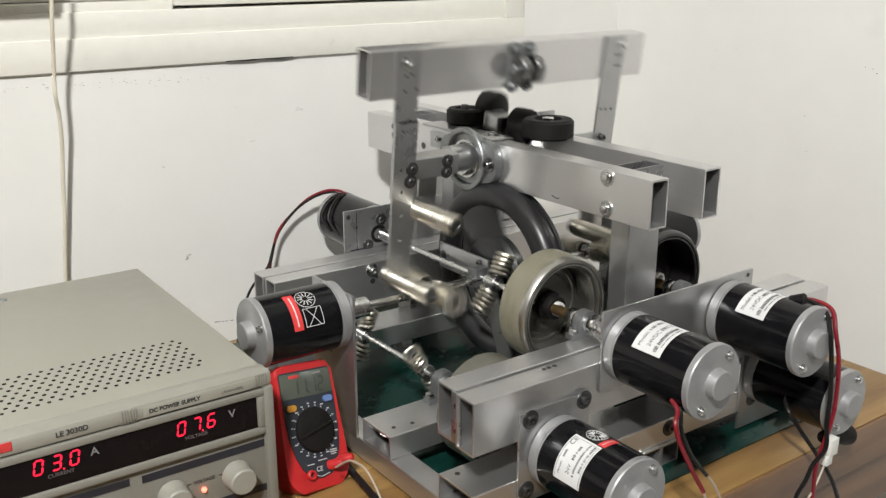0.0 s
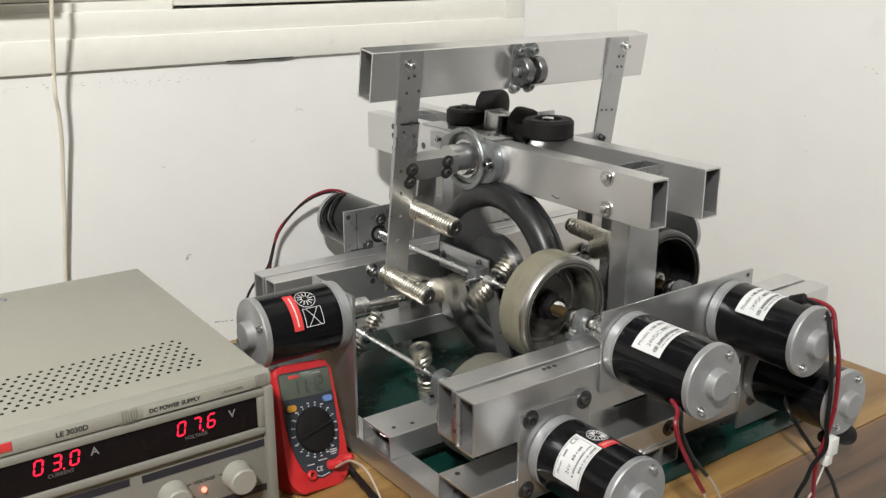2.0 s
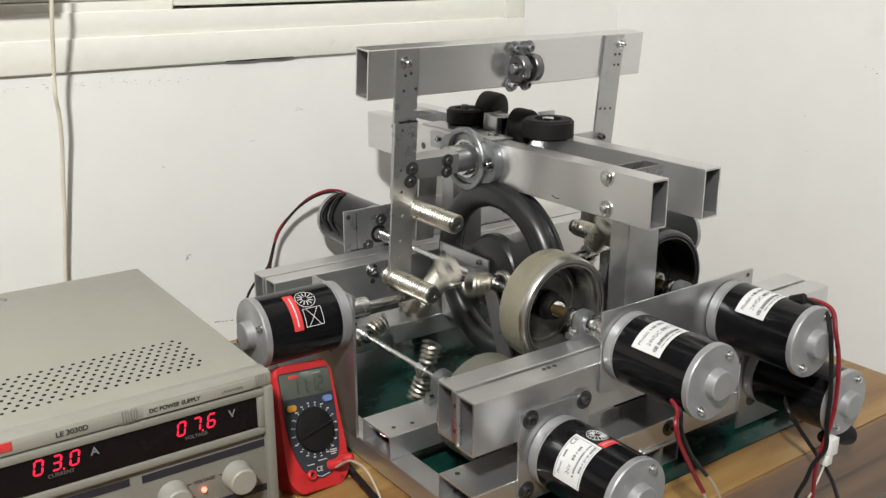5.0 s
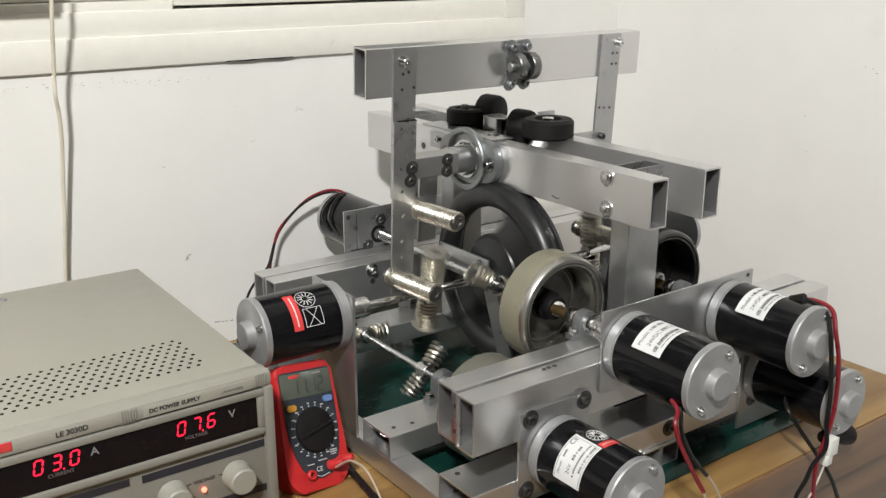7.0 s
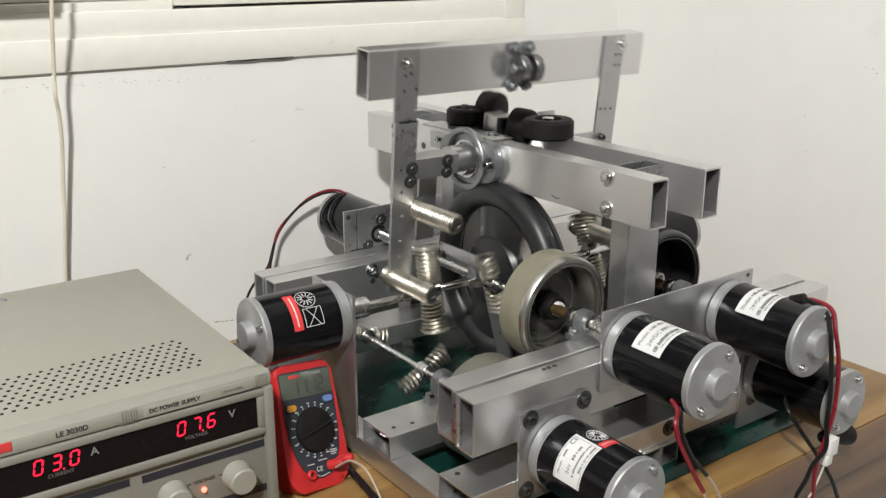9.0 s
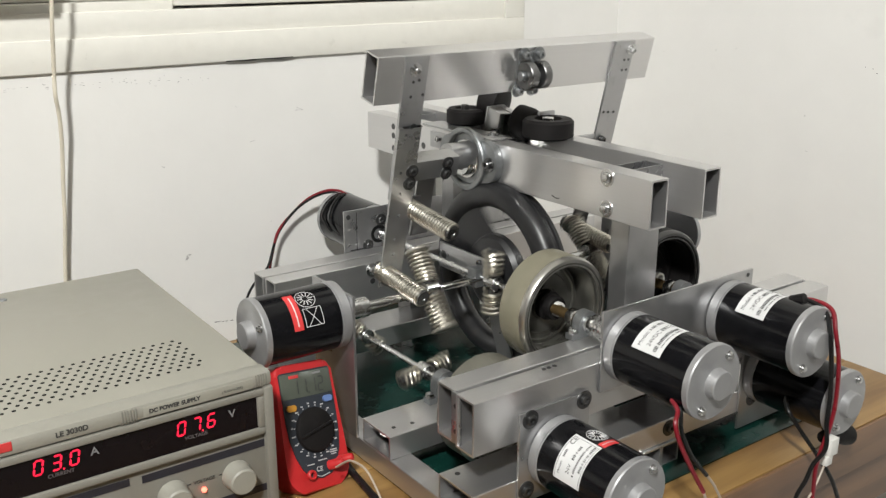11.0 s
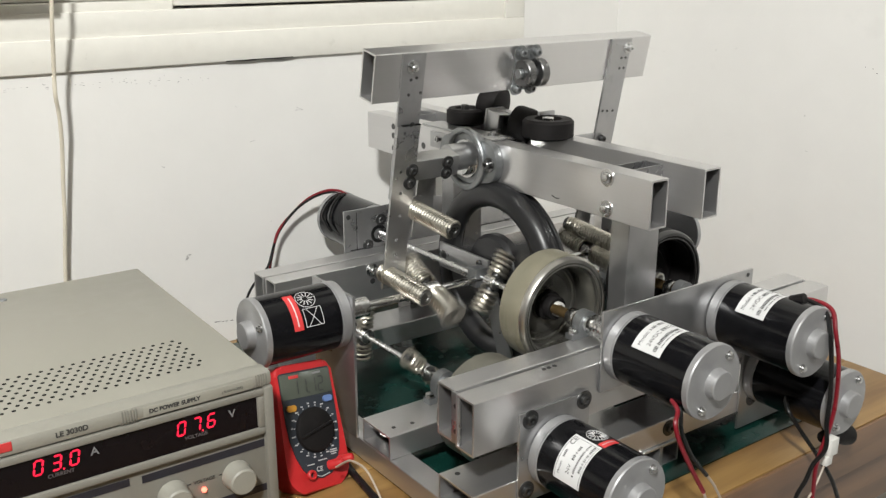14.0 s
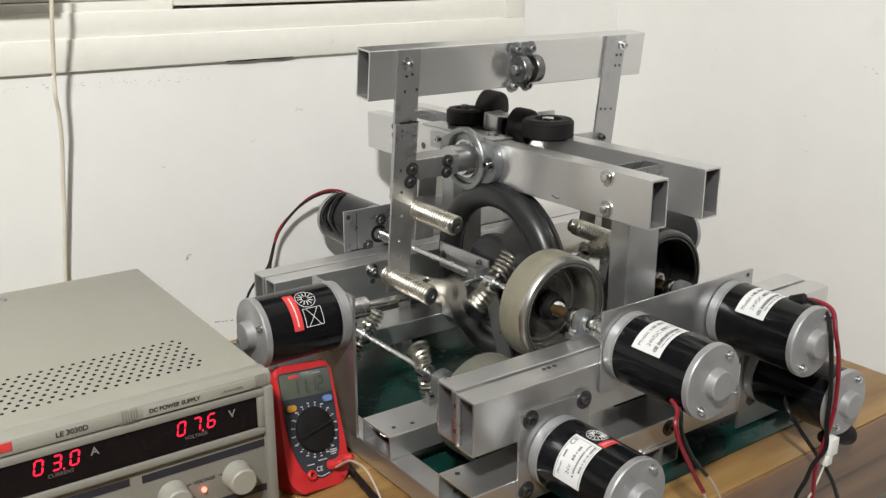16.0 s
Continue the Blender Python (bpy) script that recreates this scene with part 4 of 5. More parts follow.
    part("bracket", bm, CAST, bar)
    for dx in (-0.009, 0.011):
        for dz in (-0.0195, 0.0195):
            bolt(bar, "y", (cx + dx, yp + 0.0005, cz + dz), 0.0042, -1, washer=True, length=0.007, material=CAST)
    # coil-wrapped rods that point to the front
    for (x, y, z), ln in (((0.5130, yp, -0.3255), 0.062), ((0.5380, yp + 0.002, -0.2540), 0.064), ((0.7840, yp + 0.002, -0.3180), 0.064)):
        d = Vector((0.13, -1, 0.03)).normalized()
        bm = B()
        rod(bm, d, (x, y, z), 0.0082, -0.012, ln, 22)
        lathe(bm, d, (x, y, z), [(0.0020, ln - 0.001), (0.0030, ln + 0.0008), (0.0080, ln + 0.0008), (0.0080, ln - 0.001)], 22, True)
        part("stub", bm, GUNMETAL, bar)
        bm = helix(B(), d, (x, y, z), 0.0088, 0.0017, -0.006, ln - 0.001, (ln + 0.005) / 0.0036, 7, 20)
        part("spring", bm, COIL, bar, "bright coil spring wound on a rod")
    part("hanger", box(B(), 0.7870, 0.8120, yp + 0.004, yp + 0.007, -0.330, -0.2175, 0.0004), ALZ, bar)
    part("hanger", box(B(), 0.5560, 0.5790, yp + 0.0215, yp + 0.0245, -0.300, -0.2005, 0.0004), ALZ, bar)
    part("hanger_bar", box(B(), 0.5340, 0.5560, yp + 0.0120, yp + 0.0150, -0.262, -0.2460, 0.0004), ALZ, bar)
    return bar


ROCK = rocker()


def castors():
    """Black rubber rollers and buffers on a plate over the upper beams."""
    zt = ZB1 + 0.0025
    for (x, y, z), ax, R, wdt in (((0.714, 0.892, zt + 0.0060), (0.35, -0.93, 0.0), 0.0225, 0.026), ((0.712, 0.831, zt + 0.0025), (0.35, -0.93, 0.0), 0.0195, 0.026)):
        bm = B()
        lathe(bm, ax, (x, y, z), [(0, -wdt / 2), (0.008, -wdt / 2), (0.010, -wdt / 2 - 0.001), (R - 0.004, -wdt / 2), (R - 0.001, -wdt / 2 + 0.002), (R, -wdt / 2 + 0.006), (R, wdt / 2 - 0.006), (R - 0.001, wdt / 2 - 0.002), (R - 0.004, wdt / 2), (0, wdt / 2)], 44)
        part("rubber_roller", bm, RUBBER, ROCK, "black rubber roller swinging with the pivot shaft")
    bm = B()
    lathe(bm, "z", (0.686, 0.902, zt), [(0, 0), (0.0215, 0), (0.0235, 0.002), (0.0235, 0.016), (0.021, 0.0185), (0.014, 0.0185), (0.013, 0.0160), (0, 0.0160)], 40)
    p = part("rubber_buffer", bm, RUBBER, rig, "round black rubber buffer on the upper beams")
    hexnut(bm := B(), "z", (0.684, 0.902, zt + 0.0155), 0.005, 0, 0.007)
    part("nut", bm, DARKSTEEL, p)
    bm = B()
    R = 0.0285
    lathe(bm, "z", (0.708, 0.781, zt - 0.001), [(0, 0), (R - 0.002, 0), (R, 0.002), (R, 0.018), (R - 0.003, 0.021), (R * 0.55, 0.021), (R * 0.5, 0.016), (0, 0.016)], 44)
    p = part("rubber_buffer", bm, RUBBER, rig, "flat round black rubber buffer")
    hexnut(bm := B(), "z", (0.708, 0.781, zt + 0.015), 0.007, 0, 0.006)
    part("nut", bm, STEEL, p)
    part("bracket", box(B(), 0.712, 0.735, 0.800, 0.804, zt, zt + 0.024, 0.0006), ALZ, rig)
    bm = B()
    za, zb = zt - 0.030, zt + 0.0105
    box(bm, 0.686, 0.7110, 0.868, 0.871, za, zb, 0.0005)
    box(bm, 0.686, 0.6945, 0.846, 0.8675, za, zb, 0.0008)
    box(bm, 0.7025, 0.7110, 0.846, 0.8675, za, zb, 0.0008)
    box(bm, 0.6948, 0.7022, 0.846, 0.8675, zb - 0.004, zb - 0.001, 0.0004)
    part("bracket", bm, ALZ, ROCK, "folded aluminium bracket between the rollers")
    bolt(rig, "z", (0.663, 0.822, zt), 0.004, 1)
    part("cross_plate", box(B(), 0.645, 0.674, 0.800, 0.935, ZB1 + 0.0003, ZB1 + 0.0023, 0.0003), ALZ, rig)
    # small fittings on the side of the near beam
    part("angle_bracket", box(B(), 0.6425, 0.6446, 0.882, 0.915, -0.2200, -0.2010, 0.0004), ALZ, rig)
    bolt(rig, "x", (0.6425, 0.899, -0.2090), 0.0035, -1, washer=False)
    hole(rig, "x", (0.6448, 0.9326, -0.2225), 0.0040)
    for z in (-0.2087, -0.2201, -0.2360):
        hole(rig, "x", (0.6448, 0.999, z), 0.0038)
    # added rear post where only beam shadow falls; shaft bracket, strut by the flywheel
    part("post", square_tube(B(), "z", 0.6683, 0.7117, 1.000, 1.030, ZT + 0.003, ZB1 - 0.001), ALZ, rig, "upright aluminium box post")
    br = part("shaft_bracket", box(B(), 0.622, 0.6250, 0.777, 0.868, -0.3530, -0.3230, 0.0006), ALZ, rig, "flat drilled shaft bracket")
    bolt(br, "x", (0.622, 0.790, -0.3290), 0.0035, -1, washer=False, material=DARKSTEEL)
    hole(br, "x", (0.6218, 0.859, -0.337), 0.005)
    part("bearing_block", box(B(), 0.6050, 0.6215, 0.776, 0.792, -0.352, -0.330, 0.002), CAST, rig)
    part("strut", slab(B(), [(0.771, -0.3450), (0.794, -0.3450), (0.757, -0.4423), (0.729, -0.4423)], "x", 0.6255, 0.6283), ALZ, rig, "flat upright strut")


castors()


# ---- what moves ----
def along(rows, t):
    """A value between rows of (seconds, value)."""
    for (t0, a), (t1, b) in zip(rows, rows[1:]):
        if t <= t1:
            return a + (b - a) * max(0.0, (t - t0) / (t1 - t0))
    return rows[-1][1]


# slow drift of each rotor's angle (degrees) seen every half turn, at half a turn in half a second
DRIFT1 = [(0, -34), (1.5, -17), (4, 8), (7, 43), (9, 60), (11.5, 88), (12.5, 100), (14, 134), (16, 164)]
DRIFT2 = [(0, 34), (1.5, 50), (3.5, 78), (7, 122), (9, 158), (11.5, 185), (12.5, 196), (14.5, 218), (16, 227)]
DRIFT3 = [(0, 88), (1.5, 98), (3.5, 116), (4.2, 122), (7, 168), (9, 191), (11.5, 222), (12.5, 231), (13.5, 241), (16, 280)]
DRIFT4 = [(0, 60), (2.5, 30), (4, -5), (8, -60), (9, -80), (12, -175), (13.5, -190), (16, -220)]
# lean of the rocking bar: its sway over half a second (five tenths), slowly changing
SWAY = [(0, (2.2, 10.3, 1.7, -1.3, 3.7)), (2, (4.2, 7.3, -1.3, -0.6, 8.3)), (4, (2.0, 3.2, -1.3, 2.2, 8.8)), (6.5, (-0.8, 3.7, 3.7, 11.8, 0.2)), (7, (-1.3, 5.2, 3.7, 10.0, -0.5)),
        (9, (1.4, 8.8, 2.0, 3.7, -0.8)), (11.5, (11.3, 3.7, -0.8, 3.7, 1.7)), (12, (11.4, 1.7, -0.8, 4.2, 3.2)), (13, (9.3, 0.5, 1.0, 5.0, 3.0)), (15.5, (3.2, -1.8, 5.2, 7.8, 1.7)), (16, (2.2, -1.8, 5.2, 7.8, 1.7))]
TENTHS = [i / 10 for i in range(161)]


def at(ob, parent, turn):
    return pose(*(ORG[ob] - ORG[parent]), *turn)


def motions():
    def spin(ob, axis, drift, sign=1, off=0.0):
        rows = []
        for t in TENTHS:
            a = sign * (along(drift, t) - 360.0 * t + off)
            rows.append((t, at(ob, rig, (a, 0, 0) if axis == "x" else (0, a, 0))))
        walk(ob, rows)
    spin(R1, "y", DRIFT1)
    spin(R2, "y", DRIFT2)
    spin(R5, "y", DRIFT1, 1, 52)
    spin(R4, "x", DRIFT3, -1, 12)
    spin(R3, "x", DRIFT3, -1)
    spin(FW, "x", DRIFT4)
    spin(W1, "y", DRIFT2)
    spin(W2, "y", DRIFT2)
    spin(W3, "y", DRIFT1)
    rows = []
    for t in TENTHS:
        k = int(round(t * 10)) % 5
        rows.append((t, at(ROCK, rig, (4.3 + 1.055 * along([(a, v[k]) for a, v in SWAY], t), 0, 0))))
    walk(ROCK, rows)

# ---- bench instruments ----
SEGS = {"0": "abcdef", "1": "bc", "2": "abged", "3": "abgcd", "4": "fgbc", "5": "afgcd", "6": "afgedc", "7": "abc", "8": "abcdefg", "9": "abcdfg"}


def digit(bm, ch, m, w, h, t, slant=0.0):
    """Seven-segment figure in the x-z plane of m, facing -y; w, h: its size, t: stroke."""
    def bar(x0, z0, x1, z1):
        d = Vector((x1 - x0, 0, z1 - z0))
        L = d.length
        d /= L
        e = Vector((-d.z, 0, d.x))
        a = Vector((x0, 0, z0))
        pts = [a + d * t * 0.15, a + d * t * 0.6 + e * t / 2, a + d * (L - t * 0.6) + e * t / 2, a + d * (L - t * 0.15), a + d * (L - t * 0.6) - e * t / 2, a + d * t * 0.6 - e * t / 2]
        bm.faces.new([bm.verts.new(m @ Vector((p.x + slant * p.z, 0, p.z))) for p in pts])
    x, z = w / 2, h / 2
    place = {"a": (-x, z, x, z), "b": (x, z, x, 0), "c": (x, 0, x, -z), "d": (-x, -z, x, -z), "e": (-x, 0, -x, -z), "f": (-x, z, -x, 0), "g": (-x, 0, x, 0)}
    for s in SEGS[ch]:
        bar(*place[s])


def ring_frame(bm, x0, x1, z0, z1, w, y0, y1, bevel):
    box(bm, x0, x1, y0, y1, z0, z0 + w, bevel)
    box(bm, x0, x1, y0, y1, z1 - w, z1, bevel)
    box(bm, x0, x0 + w, y0 + 0.0003, y1, z0 + w, z1 - w, bevel)
    box(bm, x1 - w, x1, y0 + 0.0003, y1, z0 + w, z1 - w, bevel)


def flat(x, y, z):
    """Lettering upright on a face that looks to -y."""
    return Matrix.Translation((x, y, z)) @ Euler((radians(90), 0, 0)).to_matrix().to_4x4()


def power_supply():
    xr, yf, y1, z1 = 0.3165, 0.685, 1.03, -0.340
    xl = xr - 0.262
    xc = (xl + xr) / 2
    ps = thing("power_supply", (xc, 0.86, ZT), "beige bench DC power supply with red digital displays", "power supply")
    case = part("case", box(B(), xl + 0.002, xr - 0.0015, yf + 0.022, y1, ZT + 0.009, z1, 0.002), CASE, ps, "beige painted sheet metal case")
    # front frame: a top lip that carries the lettering, side cheeks and a sunken face
    bm = B()
    box(bm, xl, xr, yf + 0.002, yf + 0.024, z1 - 0.0125, z1 + 0.0015, 0.0040)
    part("top_lip", bm, LIP, ps, "rounded front lip with its catch of light painted in")
    bm = B()
    box(bm, xl, xr, yf, yf + 0.022, ZT + 0.008, ZT + 0.022, 0.003)
    box(bm, xr - 0.0095, xr, yf, yf + 0.022, ZT + 0.020, z1 - 0.0115, 0.003)
    box(bm, xl, xl + 0.0095, yf, yf + 0.022, ZT + 0.020, z1 - 0.0115, 0.003)
    part("bezel", bm, BEZEL, ps, "grey-beige plastic front frame")
    part("front_panel", box(B(), xl + 0.009, xr - 0.009, yf + 0.006, yf + 0.021, ZT + 0.02, z1 - 0.011, 0.0005), BEZEL, ps, "light grey front panel")
    # dark display window in a rounded frame
    bm = B()
    ring_frame(bm, xl + 0.0085, xr - 0.0085, -0.3955, -0.3530, 0.0065, yf + 0.0012, yf + 0.008, 0.0016)
    part("display_frame", bm, BEZEL, ps)
    part("display_window", box(B(), xl + 0.0145, xr - 0.0145, yf + 0.0042, yf + 0.0058, -0.3895, -0.3585), PANEL, ps, "dark smoked display window")
    yd = yf + 0.0040
    bm = B()
    for ch, x in (("0", 0.1245), ("3", 0.1378), ("0", 0.1510)):
        digit(bm, ch, Matrix.Translation((x, yd, -0.3685)), 0.0060, 0.0115, 0.00165, 0.16)
    box(bm, 0.1417, 0.1430, yd - 0.0002, yd + 0.0002, -0.3757, -0.3744)
    part("current_readout", bm, LED, ps, "red glowing digits 03.0")
    bm = B()
    for ch, x in (("0", 0.2352), ("7", 0.2482), ("6", 0.2608)):
        digit(bm, ch, Matrix.Translation((x, yd, -0.3700)), 0.0060, 0.0115, 0.00165, 0.16)
    box(bm, 0.2522, 0.2535, yd - 0.0002, yd + 0.0002, -0.3772, -0.3759)
    part("voltage_readout", bm, LED, ps, "red glowing digits 07.6")
    words("A", 0.0095, GREYTXT, ps, "lettering", flat(0.1660, yd, -0.3680))
    words("V", 0.0095, GREYTXT, ps, "lettering", flat(0.2790, yd, -0.3695))
    words("CURRENT", 0.0044, DIMTXT, ps, "lettering", flat(0.1400, yd, -0.3785))
    words("VOLTAGE", 0.0044, DIMTXT, ps, "lettering", flat(0.2470, yd, -0.3798))
    yl = yf + 0.0017
    words("LE 3030D", 0.0060, INK, ps, "lettering", flat(0.1510, yl, -0.3452), bold=0.030)
    words("DC POWER SUPPLY", 0.0048, INK, ps, "lettering", flat(0.2310, yl, -0.3462), bold=0.055)
    words("( 0-30V 0-30A)", 0.0030, INK, ps, "lettering", flat(0.2800, yl, -0.3468))
    part("name_strip", box(B(), 0.2055, 0.2985, yl + 0.0001, yl + 0.0015, -0.3508, -0.3415, 0.0003), CASE, ps)
    for k in range(6):
        part("rib", box(B(), 0.1885 + 0.0022 * k, 0.1895 + 0.0022 * k, yl - 0.0004, yl + 0.0015, -0.3515, -0.3405, 0.0002), BEZEL, ps)
    for k in range(5):
        part("rib", box(B(), 0.3010 + 0.0022 * k, 0.3020 + 0.0022 * k, yl - 0.0004, yl + 0.0015, -0.3505, -0.3395, 0.0002), BEZEL, ps)
    part("badge", box(B(), 0.0930, 0.1085, yl - 0.0003, yl + 0.001, -0.3475, -0.3405, 0.0003), REDINK, ps, "small red badge")
    # lower panel: stripes, knobs, lamp
    yp = yf + 0.0057

    def stripe(x0, x1, z0, z1):
        part("stripe", box(B(), x0, x1, yp - 0.0002, yp + 0.0006, z0, z1), NAVY, ps, "dark navy printed stripe")
    stripe(0.2000, xr - 0.0095, -0.4090, -0.4022)
    stripe(0.2000, xr - 0.0095, -0.4520, -0.4455)
    stripe(xl + 0.012, 0.1900, -0.4075, -0.4010)
    stripe(xl + 0.012, 0.1900, -0.4520, -0.4455)
    for x in (0.2795, 0.2235, 0.165, 0.108):
        bm = B()
        lathe(bm, "y", (x, yp, -0.4275), [(0.0130, 0.0), (0.0130, -0.003), (0.0123, -0.004), (0.0117, -0.016), (0.0105, -0.0175), (0, -0.0178)], 44)
        part("knob", bm, LIP, ps, "round grey-beige knob")
    words("VOLTAGE", 0.0042, INK, ps, "lettering", flat(0.2510, yp - 0.0002, -0.4235))
    words("CURRENT", 0.0042, INK, ps, "lettering", flat(0.1365, yp - 0.0002, -0.4235))
    for x0, x1 in ((0.2360, 0.2395), (0.2640, 0.2675)):
        part("print", box(B(), x0, x1, yp - 0.0002, yp + 0.0004, -0.4236, -0.4231), INK, ps)
    bm = B()
    lathe(bm, "y", (0.2500, yp, -0.4318), [(0.0022, 0), (0.0022, -0.002), (0.0012, -0.0032), (0, -0.0035)], 18)
    part("indicator_lamp", bm, glow("lit_indicator", (1.0, 0.16, 0.10), 4.0), ps, "small glowing red indicator")
    for x in (0.19, 0.155, 0.12):
        bm = B()
        lathe(bm, "y", (x, yp, -0.462), [(0.0075, 0), (0.0075, -0.008), (0.006, -0.009), (0.006, -0.016), (0, -0.0165)], 24)
        part("terminal", bm, REDINK if x > 0.16 else BLACKPAINT, ps)
    # vent holes in the lid, staggered rows
    for j in range(9):
        for i in range(27):
            x = 0.2705 - 0.0088 * i + (0.0044 if j % 2 else 0)
            if x < xl + 0.02:
                continue
            y = 0.8000 - 0.0080 * j
            bm = B()
            lathe(bm, "z", (x, y, z1 + 0.00025), [(0.0017, -0.0003), (0.0017, 0.0), (0, 0.00005)], 10)
            me_name = "vent_hole"
            part(me_name, bm, HOLE, ps)
    for x, y in ((0.168, 1.005),):
        bm = B()
        lathe(bm, "z", (x, y, z1), [(0, 0), (0.004, 0), (0.0035, 0.0012), (0, 0.0014)], 16)
        part("screw", bm, CAST, ps)
    for x in (xl + 0.03, xr - 0.03):
        for y in (yf + 0.04, y1 - 0.03):
            part("foot", rod(B(), "z", (x, y, ZT), 0.009, 0.0001, 0.0095, 18), RUBBER, ps)
    ps.location.x += 0.0015
    ps.rotation_euler.z = radians(-0.5)
    return ps


power_supply()


def multimeter():
    W, L, D = 0.0690, 0.1215, 0.030
    mm = thing("multimeter", (0, 0, 0), "red and dark grey digital multimeter leaning beside the power supply", "multimeter")
    w, z1 = W / 2, L

    def body(inset, z_in):
        # shield-shaped outline: squarer head, wider hips, a round foot
        a, h = w * 0.965 - inset, w * 1.04 - inset
        pts = arc(a - 0.010, z1 - inset - 0.010, 0.010, 0, 90, 6) + arc(-a + 0.010, z1 - inset - 0.010, 0.010, 90, 180, 6)
        pts += [(-a - 0.0008, L * 0.60), (-h + 0.0005, L * 0.36)] + arc(-h + 0.024, z_in + 0.026, 0.024, 180, 258, 8) + arc(h - 0.024, z_in + 0.026, 0.024, 282, 360, 8) + [(h - 0.0005, L * 0.36), (a + 0.0008, L * 0.60)]
        return pts
    bm = slab(B(), body(0, -0.0045), "y", 0.002, D)
    es = [e for e in bm.edges if abs(e.verts[0].co.y - e.verts[1].co.y) < 1e-6]
    bmesh.ops.bevel(bm, geom=es, offset=0.004, segments=3, profile=0.6, affect="EDGES")
    sh = part("shell", bm, REDPL, mm, "red rubbery outer shell")
    # dark faceplate, tapering to the foot
    a = w * 0.86
    face = arc(a - 0.003, z1 - 0.0105, 0.003, 0, 90, 4) + arc(-a + 0.003, z1 - 0.0105, 0.003, 90, 180, 4) + [(-a, 0.066), (-a + 0.0012, 0.050), (-a + 0.0050, 0.034), (-a + 0.0110, 0.021), (-0.011, 0.0125), (0.002, 0.0095), (0.013, 0.0125), (a - 0.0090, 0.021), (a - 0.0035, 0.034), (a - 0.0008, 0.050), (a, 0.066)]
    part("faceplate", slab(B(), face, "y", 0.0006, 0.004), METERGREY, mm, "dark blue-grey faceplate")
    part("lcd", box(B(), -a + 0.0004, a - 0.0004, 0.0001, 0.003, 0.0885, 0.1125, 0.0004), LCD, mm, "grey-green display showing black digits")
    bm = B()
    for ch, x in (("1", -0.0130), ("1", -0.0030), ("1", 0.0075), ("2", 0.0165)):
        digit(bm, ch, Matrix.Translation((x, -0.0002, 0.0985)), 0.0056, 0.0135, 0.0013, 0.05)
    box(bm, 0.0012, 0.0024, -0.0003, -0.0001, 0.0915, 0.0927)
    part("display_digits", bm, INK, mm)
    part("badge", box(B(), -0.019, -0.008, -0.0003, 0.0006, 0.1075, 0.1105, 0.0002), REDINK, mm, "small red maker badge")
    part("print", box(B(), 0.0085, 0.0185, -0.0002, 0.0006, 0.1085, 0.1105), GREYTXT, mm)
    for x, z, m, nm in ((-0.0215, 0.0800, ORANGE, "orange oval button"), (0.0215, 0.0830, BLUE, "blue button")):
        bm = slab(B(), arc(x + 0.0024, z, 0.0030, -90, 90, 8) + arc(x - 0.0024, z, 0.0030, 90, 270, 8), "y", -0.0014, 0.002)
        part("button", bm, m, mm, nm)
    bm = B()
    lathe(bm, "y", (0.0010, 0, 0.0560), [(0.0215, 0.001), (0.0215, -0.0010), (0.0205, -0.0030), (0.0185, -0.0036), (0, -0.0036)], 56)
    dial = part("dial", bm, RUBBER, mm, "black rotary selector")
    part("pointer", box(B(), -0.0185, 0.0205, -0.0058, -0.0030, 0.0548, 0.0572, 0.0008, Euler((0, radians(-14), 0)).to_matrix()), RUBBER, mm)
    rnd = random.Random(4)
    bm = B()
    for k in range(20):
        t = radians(18 * k + 6)
        for r, q in ((0.0232, 0.0005), (0.0258, 0.0012)):
            x, z = 0.0010 + r * math.cos(t), 0.0560 + r * math.sin(t)
            if abs(x) < a - 0.0010 and z < 0.0870:
                ww = q * rnd.uniform(0.8, 1.4)
                box(bm, x - ww, x + ww, -0.0001, 0.001, z - 0.0006, z + 0.0006)
    part("dial_marks", bm, MARKS, mm, "small white print round the selector")
    bm = B()
    for x, z, ww in ((-0.010, 0.0245, 0.004), (0.004, 0.0265, 0.005), (0.0185, 0.0315, 0.004), (0.0185, 0.0335, 0.004), (0.018, 0.0295, 0.003)):
        box(bm, x - ww, x + ww, -0.0001, 0.001, z - 0.0005, z + 0.0005)
    part("print", bm, MARKS, mm)
    bm = B()
    for p, q in (((-0.006, 0.0138), (0.000, 0.0112)), ((0.000, 0.0112), (0.010, 0.0128))):
        sweep(bm, [Vector((p[0], 0.0004, p[1])), Vector((q[0], 0.0004, q[1]))], 0.0004, 5)
    part("print", bm, MARKS, mm, "thin white line under the sockets")
    words("CE", 0.0062, MARKS, mm, "lettering", flat(-0.0010, 0.0003, 0.0185))
    for x, z in ((-0.0115, 0.0150),):
        bm = B()
        lathe(bm, "y", (x, 0.0, z), [(0.0048, 0.001), (0.0048, -0.002), (0.0040, -0.0028), (0.0026, -0.0028), (0.0024, 0.001), (0, 0.001)], 28)
        part("socket", bm, REDPL, mm)
    for x, z in ((0.0125, 0.0195), (0.0245, 0.0215)):
        bm = B()
        lathe(bm, (0.45, -0.8, 0.1), (x, 0.0, z), [(0, -0.002), (0.0048, -0.002), (0.0048, 0.008), (0.0036, 0.013), (0.002, 0.014), (0, 0.014)], 24)
        part("plug", bm, REDPL, mm, "red banana plug")
    m = Matrix.Translation((0.3762, 0.7140, -0.4877 + H)) @ Euler((0, 0, radians(11.4))).to_matrix().to_4x4() @ Euler((radians(-23.6), 0, 0)).to_matrix().to_4x4() @ Euler((0, radians(8.85), 0)).to_matrix().to_4x4()
